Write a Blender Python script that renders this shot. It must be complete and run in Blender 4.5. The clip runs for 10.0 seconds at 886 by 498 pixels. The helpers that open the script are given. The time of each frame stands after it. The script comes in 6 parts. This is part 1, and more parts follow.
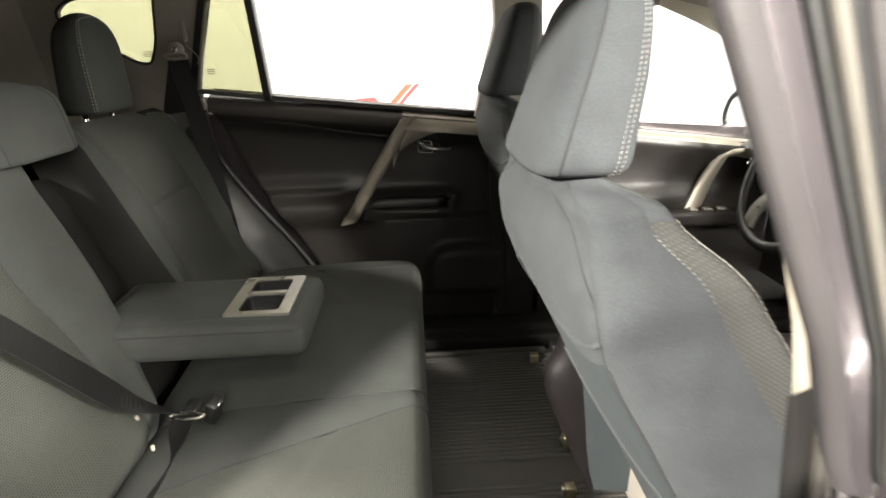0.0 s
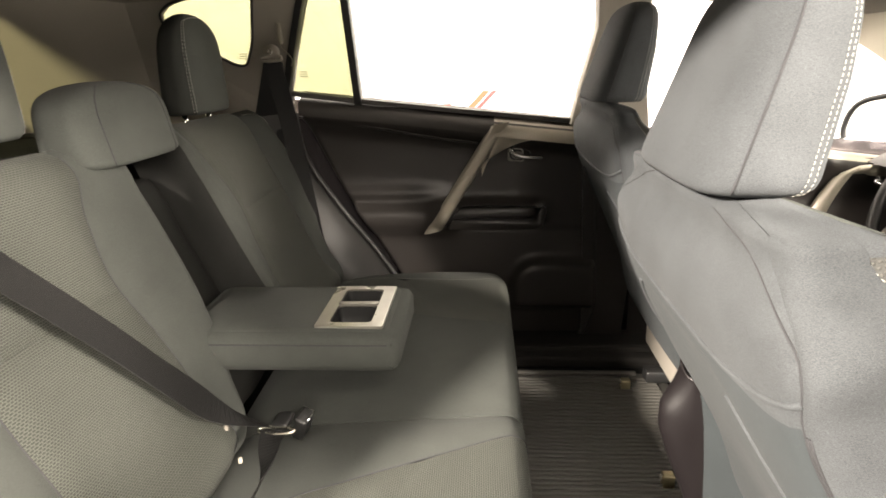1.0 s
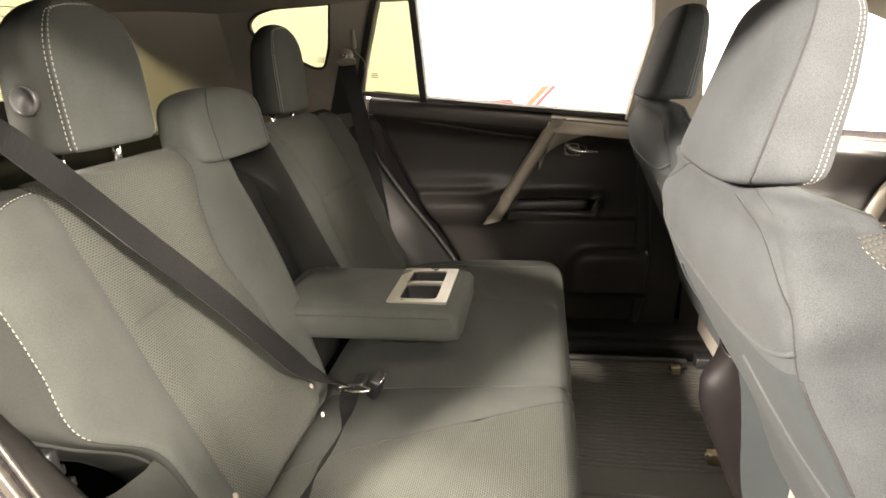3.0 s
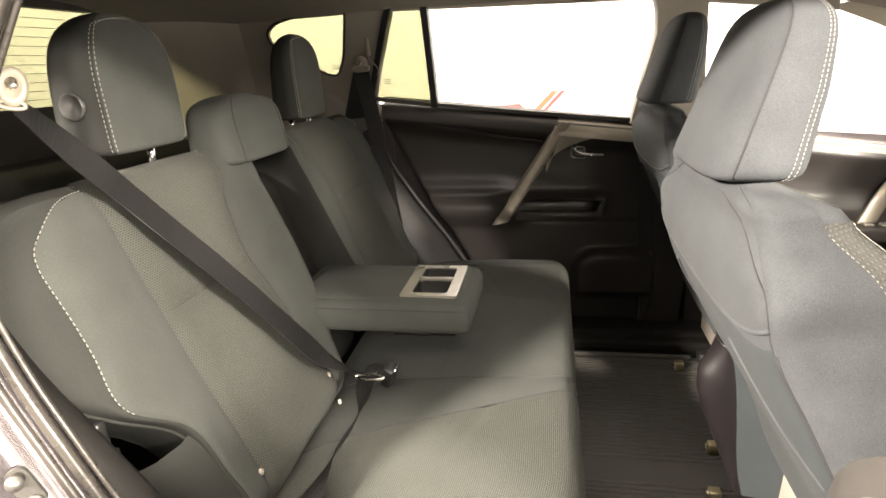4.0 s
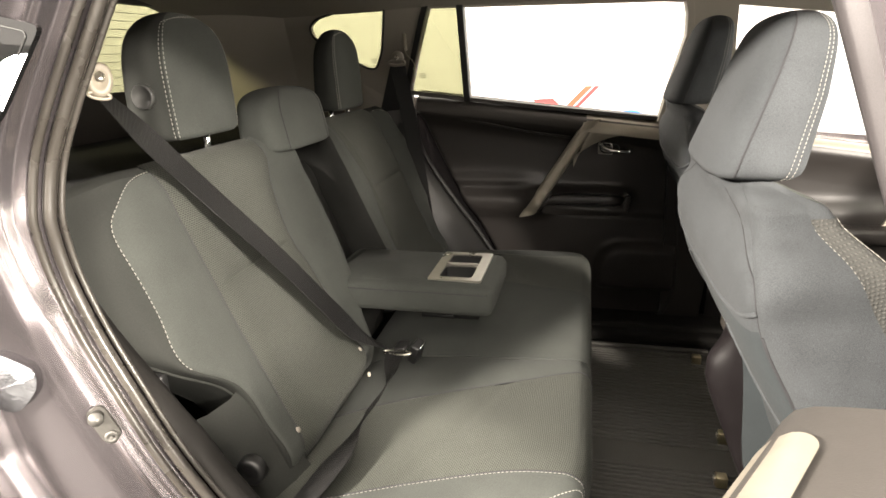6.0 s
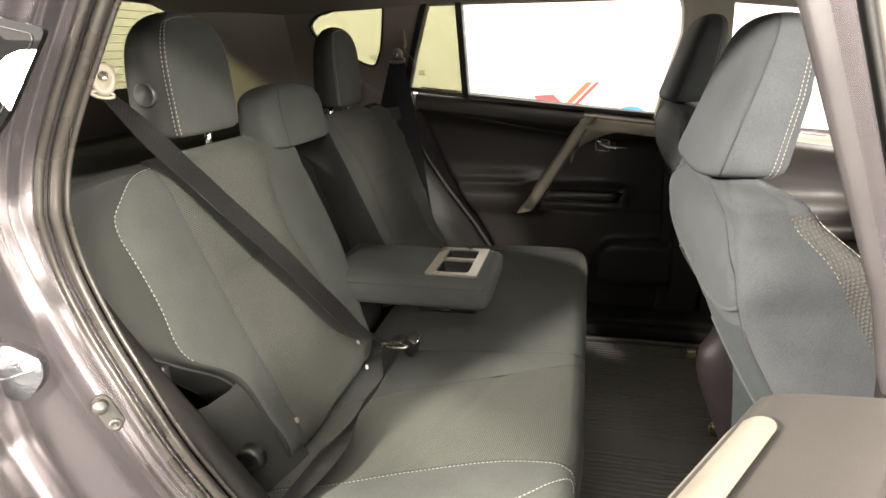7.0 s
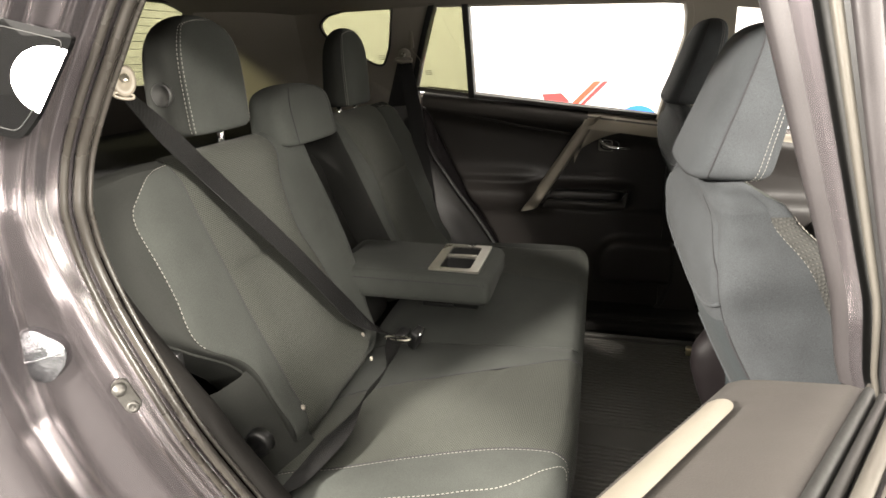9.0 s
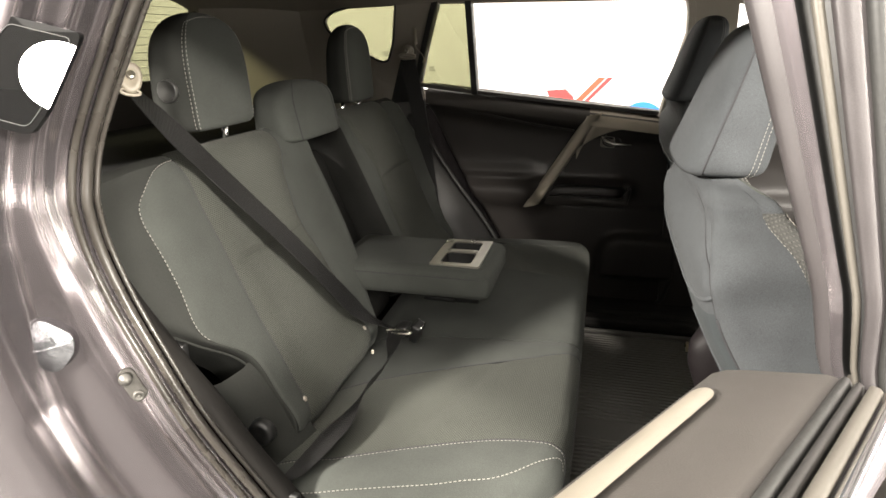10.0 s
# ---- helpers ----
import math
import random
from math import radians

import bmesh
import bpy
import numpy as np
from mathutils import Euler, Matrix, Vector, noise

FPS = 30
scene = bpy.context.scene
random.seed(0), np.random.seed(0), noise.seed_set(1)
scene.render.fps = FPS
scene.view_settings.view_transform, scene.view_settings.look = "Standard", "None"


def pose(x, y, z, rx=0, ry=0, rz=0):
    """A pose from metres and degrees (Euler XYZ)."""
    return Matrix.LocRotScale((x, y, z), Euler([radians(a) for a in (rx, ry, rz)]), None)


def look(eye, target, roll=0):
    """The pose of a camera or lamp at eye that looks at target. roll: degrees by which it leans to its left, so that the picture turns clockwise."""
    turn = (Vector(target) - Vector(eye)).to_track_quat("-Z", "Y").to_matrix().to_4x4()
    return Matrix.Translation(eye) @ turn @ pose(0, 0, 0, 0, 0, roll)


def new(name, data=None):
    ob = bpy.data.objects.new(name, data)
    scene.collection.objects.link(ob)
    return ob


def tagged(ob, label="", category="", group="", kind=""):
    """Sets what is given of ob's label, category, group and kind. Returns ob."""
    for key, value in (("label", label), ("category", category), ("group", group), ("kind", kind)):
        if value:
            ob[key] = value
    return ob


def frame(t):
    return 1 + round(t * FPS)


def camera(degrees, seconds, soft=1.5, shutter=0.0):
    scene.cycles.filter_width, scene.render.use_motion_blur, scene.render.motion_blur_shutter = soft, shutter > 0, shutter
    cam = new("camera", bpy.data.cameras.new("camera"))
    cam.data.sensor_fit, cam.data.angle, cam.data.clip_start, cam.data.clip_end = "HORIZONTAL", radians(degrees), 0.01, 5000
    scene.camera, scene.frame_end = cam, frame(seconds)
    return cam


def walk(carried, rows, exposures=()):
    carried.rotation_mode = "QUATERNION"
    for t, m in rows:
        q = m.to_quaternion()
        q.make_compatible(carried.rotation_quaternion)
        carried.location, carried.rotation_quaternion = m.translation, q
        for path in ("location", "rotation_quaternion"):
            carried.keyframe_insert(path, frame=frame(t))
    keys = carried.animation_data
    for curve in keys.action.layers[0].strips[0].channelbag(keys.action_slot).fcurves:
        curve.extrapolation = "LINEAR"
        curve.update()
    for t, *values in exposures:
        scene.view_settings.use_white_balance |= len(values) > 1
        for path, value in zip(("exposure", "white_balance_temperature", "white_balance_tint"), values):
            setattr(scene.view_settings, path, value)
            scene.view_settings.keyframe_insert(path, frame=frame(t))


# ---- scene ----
cam = camera(74.1, 10.0, soft=1.6, shutter=0.4)
PATH = [
    (0, (0.621, -1.056, 1.237), (0.701, 0.837, 0.598), -1.9),
    (0.5, (0.572, -0.983, 1.23), (0.561, 0.92, 0.612), -1.3),
    (1, (0.552, -0.984, 1.229), (0.422, 0.916, 0.618), -1.5),
    (1.5, (0.55, -1.018, 1.23), (0.334, 0.875, 0.622), -2.0),
    (2, (0.553, -1.047, 1.236), (0.272, 0.835, 0.622), -2.6),
    (2.5, (0.557, -1.075, 1.238), (0.249, 0.803, 0.622), -2.8),
    (3.8, (0.562, -1.146, 1.259), (0.213, 0.721, 0.632), -2.4),
    (4, (0.568, -1.162, 1.251), (0.21, 0.71, 0.647), -2.8),
    (4.5, (0.569, -1.185, 1.251), (0.191, 0.684, 0.648), -2.1),
    (5, (0.574, -1.207, 1.256), (0.164, 0.653, 0.647), -1.9),
    (5.5, (0.58, -1.225, 1.261), (0.135, 0.625, 0.645), -1.9),
    (7, (0.603, -1.255, 1.27), (0.144, 0.583, 0.63), -1.7),
    (7.5, (0.607, -1.266, 1.275), (0.145, 0.571, 0.633), -1.4),
    (8, (0.609, -1.277, 1.277), (0.137, 0.556, 0.632), -1.3),
    (8.5, (0.616, -1.284, 1.281), (0.133, 0.545, 0.631), -1.4),
    (9, (0.622, -1.289, 1.281), (0.138, 0.54, 0.632), -1.3),
    (9.5, (0.628, -1.295, 1.284), (0.137, 0.531, 0.632), -1.3),
    (10, (0.634, -1.302, 1.284), (0.135, 0.519, 0.622), -1.2),
]
walk(cam, [(t, look(eye, target, roll)) for t, eye, target, roll in PATH], exposures=[(0, 0.2, 6350, 8), (0.5, 0.35, 6600, 10.5), (1, 0.66, 6850, 12), (2.5, 0.72, 6950, 12.5), (4.5, 0.48, 6850, 12), (7, 0.1, 6600, 10.5), (10, -0.15, 6500, 10)])

# ---- light: a white studio room, one reflected round lamp and added area lamps ----
world = bpy.data.worlds.new("studio")
scene.world = world
world.use_nodes = True
world.node_tree.nodes["Background"].inputs[0].default_value = (0.9, 0.95, 1.0, 1)
world.node_tree.nodes["Background"].inputs[1].default_value = 0.02


def area_lamp(place_at, target, sx, sy, power, shape="RECTANGLE", colour=(1.0, 0.93, 0.835)):
    lamp = bpy.data.lights.new("area_lamp", "AREA")
    lamp.shape, lamp.size, lamp.size_y, lamp.energy, lamp.color = shape, sx, sy, power, colour
    ob = new("area_lamp", lamp)
    ob.matrix_world = look(place_at, target)
    return ob


# round lamp that the outer side glass reflects
area_lamp((-1.85, -3.05, 2.55), (0.4, -0.5, 0.9), 0.38, 0.38, 850, "DISK")
# added lamps on the near side: seat light, paint highlights, fill for the far door
area_lamp((3.1, -2.7, 2.25), (0.1, -0.5, 1.0), 0.55, 0.55, 520, "DISK")
area_lamp((3.3, -2.9, 0.6), (0.1, -0.7, 0.8), 0.9, 1.0, 50)
area_lamp((1.15, -2.8, 2.0), (0.35, -0.3, 0.8), 0.9, 0.9, 78, "DISK")
area_lamp((-0.5, -2.7, 3.44), (-0.5, -2.6, 0.0), 4.8, 2.4, 130)
# added fill through the windscreen
area_lamp((5.2, -0.3, 1.35), (0.0, -0.2, 1.2), 2.4, 1.2, 190)
# added lamps that wash the walls white outside the windows
area_lamp((-1.0, 2.6, 3.3), (-1.0, 4.0, 2.45), 7.6, 0.8, 330)
area_lamp((4.2, -0.5, 3.3), (5.6, -0.5, 0.5), 0.9, 5.0, 320)
area_lamp((-3.2, 0.8, 3.4), (-3.6, 0.8, 0.0), 0.8, 3.6, 170)

# ---- materials ----
def nodes_of(name):
    m = bpy.data.materials.new(name)
    m.use_nodes = True
    nt = m.node_tree
    return m, nt, nt.nodes["Principled BSDF"]


def add(nt, kind, **sets):
    n = nt.nodes.new(kind)
    for k, v in sets.items():
        n.inputs[k.replace("_", " ")].default_value = v
    return n


def surface(name, colour, rough=0.6, metal=0.0, vary=0.12, scale=9.0, fine=240.0, bump=0.15, spec=0.5, coat=0.0, sheen=0.0, depth=0.0006, rough_vary=0.08):
    """A surface with broad blotches, fine grain and a fine relief."""
    m, nt, b = nodes_of(name)
    co = nt.nodes.new("ShaderNodeTexCoord")
    big, small = add(nt, "ShaderNodeTexNoise", Scale=scale, Detail=5.0), add(nt, "ShaderNodeTexNoise", Scale=fine, Detail=3.0)
    for n in (big, small):
        nt.links.new(co.outputs["Object"], n.inputs["Vector"])
    mixed = nt.nodes.new("ShaderNodeMath")
    mixed.operation = "MULTIPLY_ADD"
    nt.links.new(big.outputs["Fac"], mixed.inputs[0])
    mixed.inputs[1].default_value = 0.4
    nt.links.new(small.outputs["Fac"], mixed.inputs[2])
    ramp = add(nt, "ShaderNodeMapRange", From_Min=0.38, From_Max=1.02, To_Min=1 - vary, To_Max=1 + vary)
    nt.links.new(mixed.outputs[0], ramp.inputs["Value"])
    hsv = add(nt, "ShaderNodeHueSaturation", Color=(*colour, 1))
    nt.links.new(ramp.outputs[0], hsv.inputs["Value"])
    nt.links.new(hsv.outputs[0], b.inputs["Base Color"])
    rr = add(nt, "ShaderNodeMapRange", From_Min=0.3, From_Max=0.7, To_Min=max(0.002, rough - rough_vary), To_Max=min(1.0, rough + rough_vary))
    nt.links.new(big.outputs["Fac"], rr.inputs["Value"])
    nt.links.new(rr.outputs[0], b.inputs["Roughness"])
    b.inputs["Metallic"].default_value, b.inputs["Specular IOR Level"].default_value = metal, spec
    b.inputs["Coat Weight"].default_value, b.inputs["Coat Roughness"].default_value = coat, 0.04
    b.inputs["Sheen Weight"].default_value, b.inputs["Sheen Roughness"].default_value = sheen, 0.5
    if bump:
        bp = add(nt, "ShaderNodeBump", Strength=bump, Distance=depth)
        nt.links.new(small.outputs["Fac"], bp.inputs["Height"])
        nt.links.new(bp.outputs[0], b.inputs["Normal"])
    return m


def woven(name, colour, dark, pitch_u, pitch_v, sheen=0.3, bump=0.7, rough=0.85, stagger=True, net=0.24):
    """Woven cloth: rows of small dark cells on a UV laid out in metres."""
    m, nt, b = nodes_of(name)
    uv = nt.nodes.new("ShaderNodeUVMap")
    brick = add(nt, "ShaderNodeTexBrick", Scale=1.0)
    brick.offset = 0.5 if stagger else 0.0
    brick.inputs["Brick Width"].default_value, brick.inputs["Row Height"].default_value = pitch_u, pitch_v
    brick.inputs["Mortar Size"].default_value, brick.inputs["Mortar Smooth"].default_value = min(pitch_u, pitch_v) * net, 0.6
    brick.inputs["Color1"].default_value, brick.inputs["Color2"].default_value = (*dark, 1), (*[c * 1.15 for c in dark], 1)
    brick.inputs["Mortar"].default_value = (*colour, 1)
    nt.links.new(uv.outputs[0], brick.inputs["Vector"])
    co = nt.nodes.new("ShaderNodeTexCoord")
    big = add(nt, "ShaderNodeTexNoise", Scale=7.0, Detail=6.0)
    nt.links.new(co.outputs["Object"], big.inputs["Vector"])
    ramp = add(nt, "ShaderNodeMapRange", From_Min=0.3, From_Max=0.7, To_Min=0.9, To_Max=1.1)
    nt.links.new(big.outputs["Fac"], ramp.inputs["Value"])
    hsv = nt.nodes.new("ShaderNodeHueSaturation")
    nt.links.new(brick.outputs["Color"], hsv.inputs["Color"])
    nt.links.new(ramp.outputs[0], hsv.inputs["Value"])
    nt.links.new(hsv.outputs[0], b.inputs["Base Color"])
    b.inputs["Roughness"].default_value, b.inputs["Specular IOR Level"].default_value = rough, 0.2
    b.inputs["Sheen Weight"].default_value, b.inputs["Sheen Roughness"].default_value = sheen, 0.5
    bp = add(nt, "ShaderNodeBump", Strength=bump, Distance=0.0008)
    nt.links.new(brick.outputs["Fac"], bp.inputs["Height"])
    nt.links.new(bp.outputs[0], b.inputs["Normal"])
    return m


def glass(name, tint, rough=0.0):
    """A tinted pane: light passes straight through, with a clear reflection."""
    m, nt, b = nodes_of(name)
    nt.nodes.remove(b)
    out = nt.nodes["Material Output"]
    tr = add(nt, "ShaderNodeBsdfTransparent", Color=(*tint, 1))
    gl = add(nt, "ShaderNodeBsdfGlossy", Roughness=rough, Color=(1, 1, 1, 1))
    lw = add(nt, "ShaderNodeLayerWeight", Blend=0.5)
    power = nt.nodes.new("ShaderNodeMath")
    power.operation = "POWER"
    power.inputs[1].default_value = 5.0
    nt.links.new(lw.outputs["Facing"], power.inputs[0])
    fr = add(nt, "ShaderNodeMapRange", From_Min=0.0, From_Max=1.0, To_Min=0.04, To_Max=0.9)
    nt.links.new(power.outputs[0], fr.inputs["Value"])
    mx = nt.nodes.new("ShaderNodeMixShader")
    for i, o in enumerate((fr, tr, gl)):
        nt.links.new(o.outputs[0], mx.inputs[i])
    nt.links.new(mx.outputs[0], out.inputs["Surface"])
    return m


def paint(name, colour):
    """Metallic car paint: flakes under a clear coat."""
    m, nt, b = nodes_of(name)
    co = nt.nodes.new("ShaderNodeTexCoord")
    vor = add(nt, "ShaderNodeTexVoronoi", Scale=2600.0)
    big = add(nt, "ShaderNodeTexNoise", Scale=5.0, Detail=4.0)
    for n in (vor, big):
        nt.links.new(co.outputs["Object"], n.inputs["Vector"])
    r = add(nt, "ShaderNodeMapRange", From_Min=0.0, From_Max=1.0, To_Min=0.72, To_Max=1.28)
    nt.links.new(vor.outputs["Color"], r.inputs["Value"])
    hsv = add(nt, "ShaderNodeHueSaturation", Color=(*colour, 1))
    nt.links.new(r.outputs[0], hsv.inputs["Value"])
    nt.links.new(hsv.outputs[0], b.inputs["Base Color"])
    rr = add(nt, "ShaderNodeMapRange", From_Min=0.3, From_Max=0.7, To_Min=0.2, To_Max=0.27)
    nt.links.new(big.outputs["Fac"], rr.inputs["Value"])
    nt.links.new(rr.outputs[0], b.inputs["Roughness"])
    b.inputs["Metallic"].default_value, b.inputs["Coat Weight"].default_value, b.inputs["Coat Roughness"].default_value = 0.85, 1.0, 0.07
    return m


CLOTH = surface("charcoal_cloth", (0.0488, 0.0521, 0.0475), 0.95, vary=0.36, scale=18, fine=1000, bump=0.7, spec=0.1, sheen=0.03)
CLOTH_FRONT = surface("blue_grey_cloth", (0.0482, 0.0518, 0.0548), 0.95, vary=0.5, scale=20, fine=1300, bump=0.8, spec=0.1, sheen=0.03)
CLOTH_LOWER = surface("dark_teal_cloth", (0.032, 0.037, 0.039), 0.95, vary=0.25, scale=20, fine=1300, bump=0.8, spec=0.1, sheen=0.03)
# near-black copy of the seat cloth: the armrest recess's shade as colour
CLOTH_SHADE = surface("shaded_recess_cloth", (0.017, 0.017, 0.016), 0.95, vary=0.3, scale=18, fine=1000, bump=0.7, spec=0.1)
WEAVE = woven("woven_insert", (0.0690, 0.0722, 0.0612), (0.0265, 0.0285, 0.0236), 0.0050, 0.0032, sheen=0.05, bump=1.0, net=0.22)
WEAVE_BIG = woven("perforated_mesh", (0.0436, 0.0436, 0.0409), (0.0647, 0.0634, 0.0581), 0.0046, 0.0042, bump=1.0, sheen=0.05, net=0.42)
GREY_THREAD = surface("grey_thread", (0.216, 0.2088, 0.1872), 0.8, vary=0.1, bump=0)
THREAD = surface("pale_thread", (0.27, 0.26, 0.235), 0.7, vary=0.1, bump=0)
SEAM = surface("dark_seam_thread", (0.02, 0.02, 0.022), 0.9, vary=0.1, bump=0)
WEBBING = woven("belt_webbing", (0.0105, 0.0102, 0.010), (0.0055, 0.0055, 0.0055), 0.0024, 0.0016, sheen=0.0, rough=0.45, bump=0.6)
BLACK = surface("black_plastic", (0.011, 0.011, 0.011), 0.45, vary=0.15, scale=20, fine=700, bump=0.25)
DOOR_DARK = surface("dark_door_plastic", (0.023, 0.0202, 0.0186), 0.42, vary=0.14, scale=8, fine=600, bump=0.45, spec=0.4)
DOOR_TOP = surface("grey_grained_plastic", (0.0446, 0.0403, 0.0367), 0.62, vary=0.08, scale=12, fine=800, bump=0.35, spec=0.4)
TRIM_METAL = surface("warm_silver_trim", (0.31, 0.28, 0.23), 0.42, metal=0.42, vary=0.05, scale=30, fine=1200, bump=0.08)
FRAME_STRIP = surface("dull_cream_strip", (0.088, 0.081, 0.069), 0.5, metal=0.3, vary=0.06, scale=30, fine=900, bump=0.08)
TAUPE = surface("taupe_pillar_plastic", (0.2688, 0.2436, 0.21), 0.7, vary=0.07, scale=6, fine=500, bump=0.3, spec=0.3)
IVORY = surface("ivory_plastic", (0.25, 0.222, 0.176), 0.5, vary=0.04, scale=14, fine=500, bump=0.1)
PALE = surface("pale_beige_plastic", (0.5, 0.46, 0.38), 0.6, vary=0.05, scale=8, fine=500, bump=0.2)
HEADLINER = surface("headliner_cloth", (0.25, 0.228, 0.195), 0.95, vary=0.08, scale=10, fine=700, bump=0.6, spec=0.1)
LOWER_TRIM = surface("dark_grey_sill_trim", (0.014, 0.0132, 0.0122), 0.62, vary=0.12, scale=10, fine=600, bump=0.35, spec=0.1)
GLOSS_TRIM = surface("satin_black_plastic", (0.022, 0.021, 0.02), 0.46, vary=0.12, scale=10, fine=600, bump=0.2, spec=0.4)
# dark cloth of the seatback sides; on the rear headrests it paints shade
CLOTH_SIDE = surface("dark_side_and_shade_cloth", (0.0264, 0.0274, 0.0251), 0.95, vary=0.3, scale=18, fine=1000, bump=0.6, spec=0.1)
GREY_KNOB = surface("grey_knob_plastic", (0.05, 0.05, 0.048), 0.35, vary=0.08, scale=30, fine=600, bump=0.1)
RUBBER = surface("black_rubber", (0.014, 0.014, 0.013), 0.55, vary=0.2, scale=18, fine=300, bump=0.3)
MAT = surface("ribbed_mat_rubber", (0.0577, 0.0548, 0.0488), 0.6, vary=0.22, scale=14, fine=400, bump=0.3)
SEAL = surface("grey_weatherstrip", (0.04, 0.036, 0.031), 0.3, vary=0.03, scale=25, fine=300, bump=0.04, spec=0.6, coat=0.5)
CARPET = surface("dark_carpet", (0.016, 0.016, 0.016), 0.98, vary=0.3, scale=25, fine=900, bump=0.9, spec=0.05, depth=0.002)
PAINT = paint("grey_metallic_paint", (0.19, 0.171, 0.1786))
FRAME_PAINT = surface("grey_frame_film", (0.042, 0.0378, 0.0385), 0.42, metal=0.3, vary=0.22, scale=14, fine=1500, bump=0.12)
STEEL = surface("zinc_steel", (0.6, 0.57, 0.5), 0.3, metal=1.0, vary=0.1, scale=40, bump=0.1)
BRASS = surface("zinc_yellow_steel", (0.6, 0.52, 0.34), 0.35, metal=1.0, vary=0.12, scale=40, bump=0.1)
STRIKER = surface("dull_zinc_steel", (0.096, 0.092, 0.084), 0.5, metal=0.6, vary=0.12, scale=40, bump=0.1)
CHROME = surface("chrome", (0.85, 0.85, 0.86), 0.07, metal=1.0, vary=0.02, bump=0, rough_vary=0.02)
SILVER = surface("satin_silver_bezel", (0.272, 0.26, 0.232), 0.33, metal=0.6, vary=0.04, scale=30, bump=0.05)
POCKET = surface("brown_black_vinyl", (0.0075, 0.006, 0.0064), 0.45, vary=0.15, scale=12, fine=500, bump=0.3, spec=0.3)
WALL = surface("white_studio_wall", (0.86, 0.86, 0.85), 0.9, vary=0.02, scale=0.8, fine=30, bump=0.05)
FLOOR = surface("grey_studio_floor", (0.09, 0.089, 0.088), 0.45, vary=0.08, scale=1.2, fine=60, bump=0.1)
# for walls out of view, dark so that little light bounces into the doorway
DARK_WALL = surface("dark_unseen_wall", (0.06, 0.0587, 0.057), 0.85, vary=0.1, scale=0.9, fine=40, bump=0.1)
PRIVACY = glass("green_privacy_glass", (0.42, 0.423, 0.335))
CLEAR = glass("clear_green_glass", (0.86, 0.9, 0.86))
RED = surface("red_sign_vinyl", (0.75, 0.03, 0.03), 0.5, vary=0.03, bump=0)
ORANGE = surface("orange_sign_vinyl", (0.75, 0.06, 0.02), 0.5, vary=0.03, bump=0)
BLUE = surface("blue_sign_vinyl", (0.01, 0.16, 0.6), 0.5, vary=0.03, bump=0)
FOIL = surface("silver_foil_label", (0.32, 0.328, 0.344), 0.18, metal=0.8, vary=0.25, scale=60, bump=0.6, depth=0.002)
TINT = surface("dark_tinted_glass", (0.006, 0.006, 0.006), 0.004, vary=0.05, bump=0, rough_vary=0.002, spec=0.5)
MIRROR = surface("mirror_glass", (0.9, 0.9, 0.9), 0.02, metal=1.0, vary=0.01, bump=0, rough_vary=0.0)


# ---- builders ----
def link(name, bm, material, parent=None, label="", smooth=True):
    me = bpy.data.meshes.new(name)
    bm.to_mesh(me)
    bm.free()
    return place(name, me, material, parent, label, smooth)


def place(name, me, material, parent=None, label="", smooth=True):
    if material:
        me.materials.append(material)
    if smooth:
        me.polygons.foreach_set("use_smooth", [True] * len(me.polygons))
    ob = new(name, me)
    if parent:
        root = parent
        shift = Vector((0, 0, 0))
        while root:
            shift += root.location
            root = root.parent
        ob.parent = parent
        ob.matrix_parent_inverse = Matrix.Translation(-shift)
    return tagged(ob, label=label)


def part(name, bm, material, parent, label="", smooth=True):
    return link(name, bm, material, parent, label, smooth)


def thing(name, base, label, category, group="", kind=""):
    ob = new(name)
    ob.location = base
    ob.empty_display_size = 0.05
    return tagged(ob, label, category, group, kind)


def hermite(xs, ys, q):
    """A smooth curve through ys at xs, read at q."""
    xs, ys, q = np.asarray(xs, float), np.asarray(ys, float), np.asarray(q, float)
    m = np.gradient(ys, xs, axis=0)
    i = np.clip(np.searchsorted(xs, q, side="right") - 1, 0, len(xs) - 2)
    h = xs[i + 1] - xs[i]
    s = np.clip((q - xs[i]) / h, 0, 1)
    s, h = (a.reshape(a.shape + (1,) * (ys.ndim - 1)) for a in (s, h))
    return ((2 * s**3 - 3 * s**2 + 1) * ys[i] + (s**3 - 2 * s**2 + s) * h * m[i] + (3 * s**2 - 2 * s**3) * ys[i + 1] + (s**3 - s**2) * h * m[i + 1])


def sheet(P, closed=False, ends=False, uv=None):
    """A mesh over a grid of points (nv, nu, 3)."""
    nv, nu = P.shape[:2]
    faces, last = [], nu if closed else nu - 1
    for j in range(nv - 1):
        for i in range(last):
            k = (i + 1) % nu
            faces.append((j * nu + i, j * nu + k, (j + 1) * nu + k, (j + 1) * nu + i))
    if ends:
        faces += [tuple(range(nu))[::-1], tuple(range((nv - 1) * nu, nv * nu))]
    me = bpy.data.meshes.new("sheet")
    me.from_pydata([tuple(p) for p in P.reshape(-1, 3)], [], faces)
    if uv is not None:
        flat = uv.reshape(-1, 2)
        idx = np.empty(len(me.loops), int)
        me.loops.foreach_get("vertex_index", idx)
        me.uv_layers.new(name="UVMap").data.foreach_set("uv", flat[idx].ravel())
    me.validate()
    return me


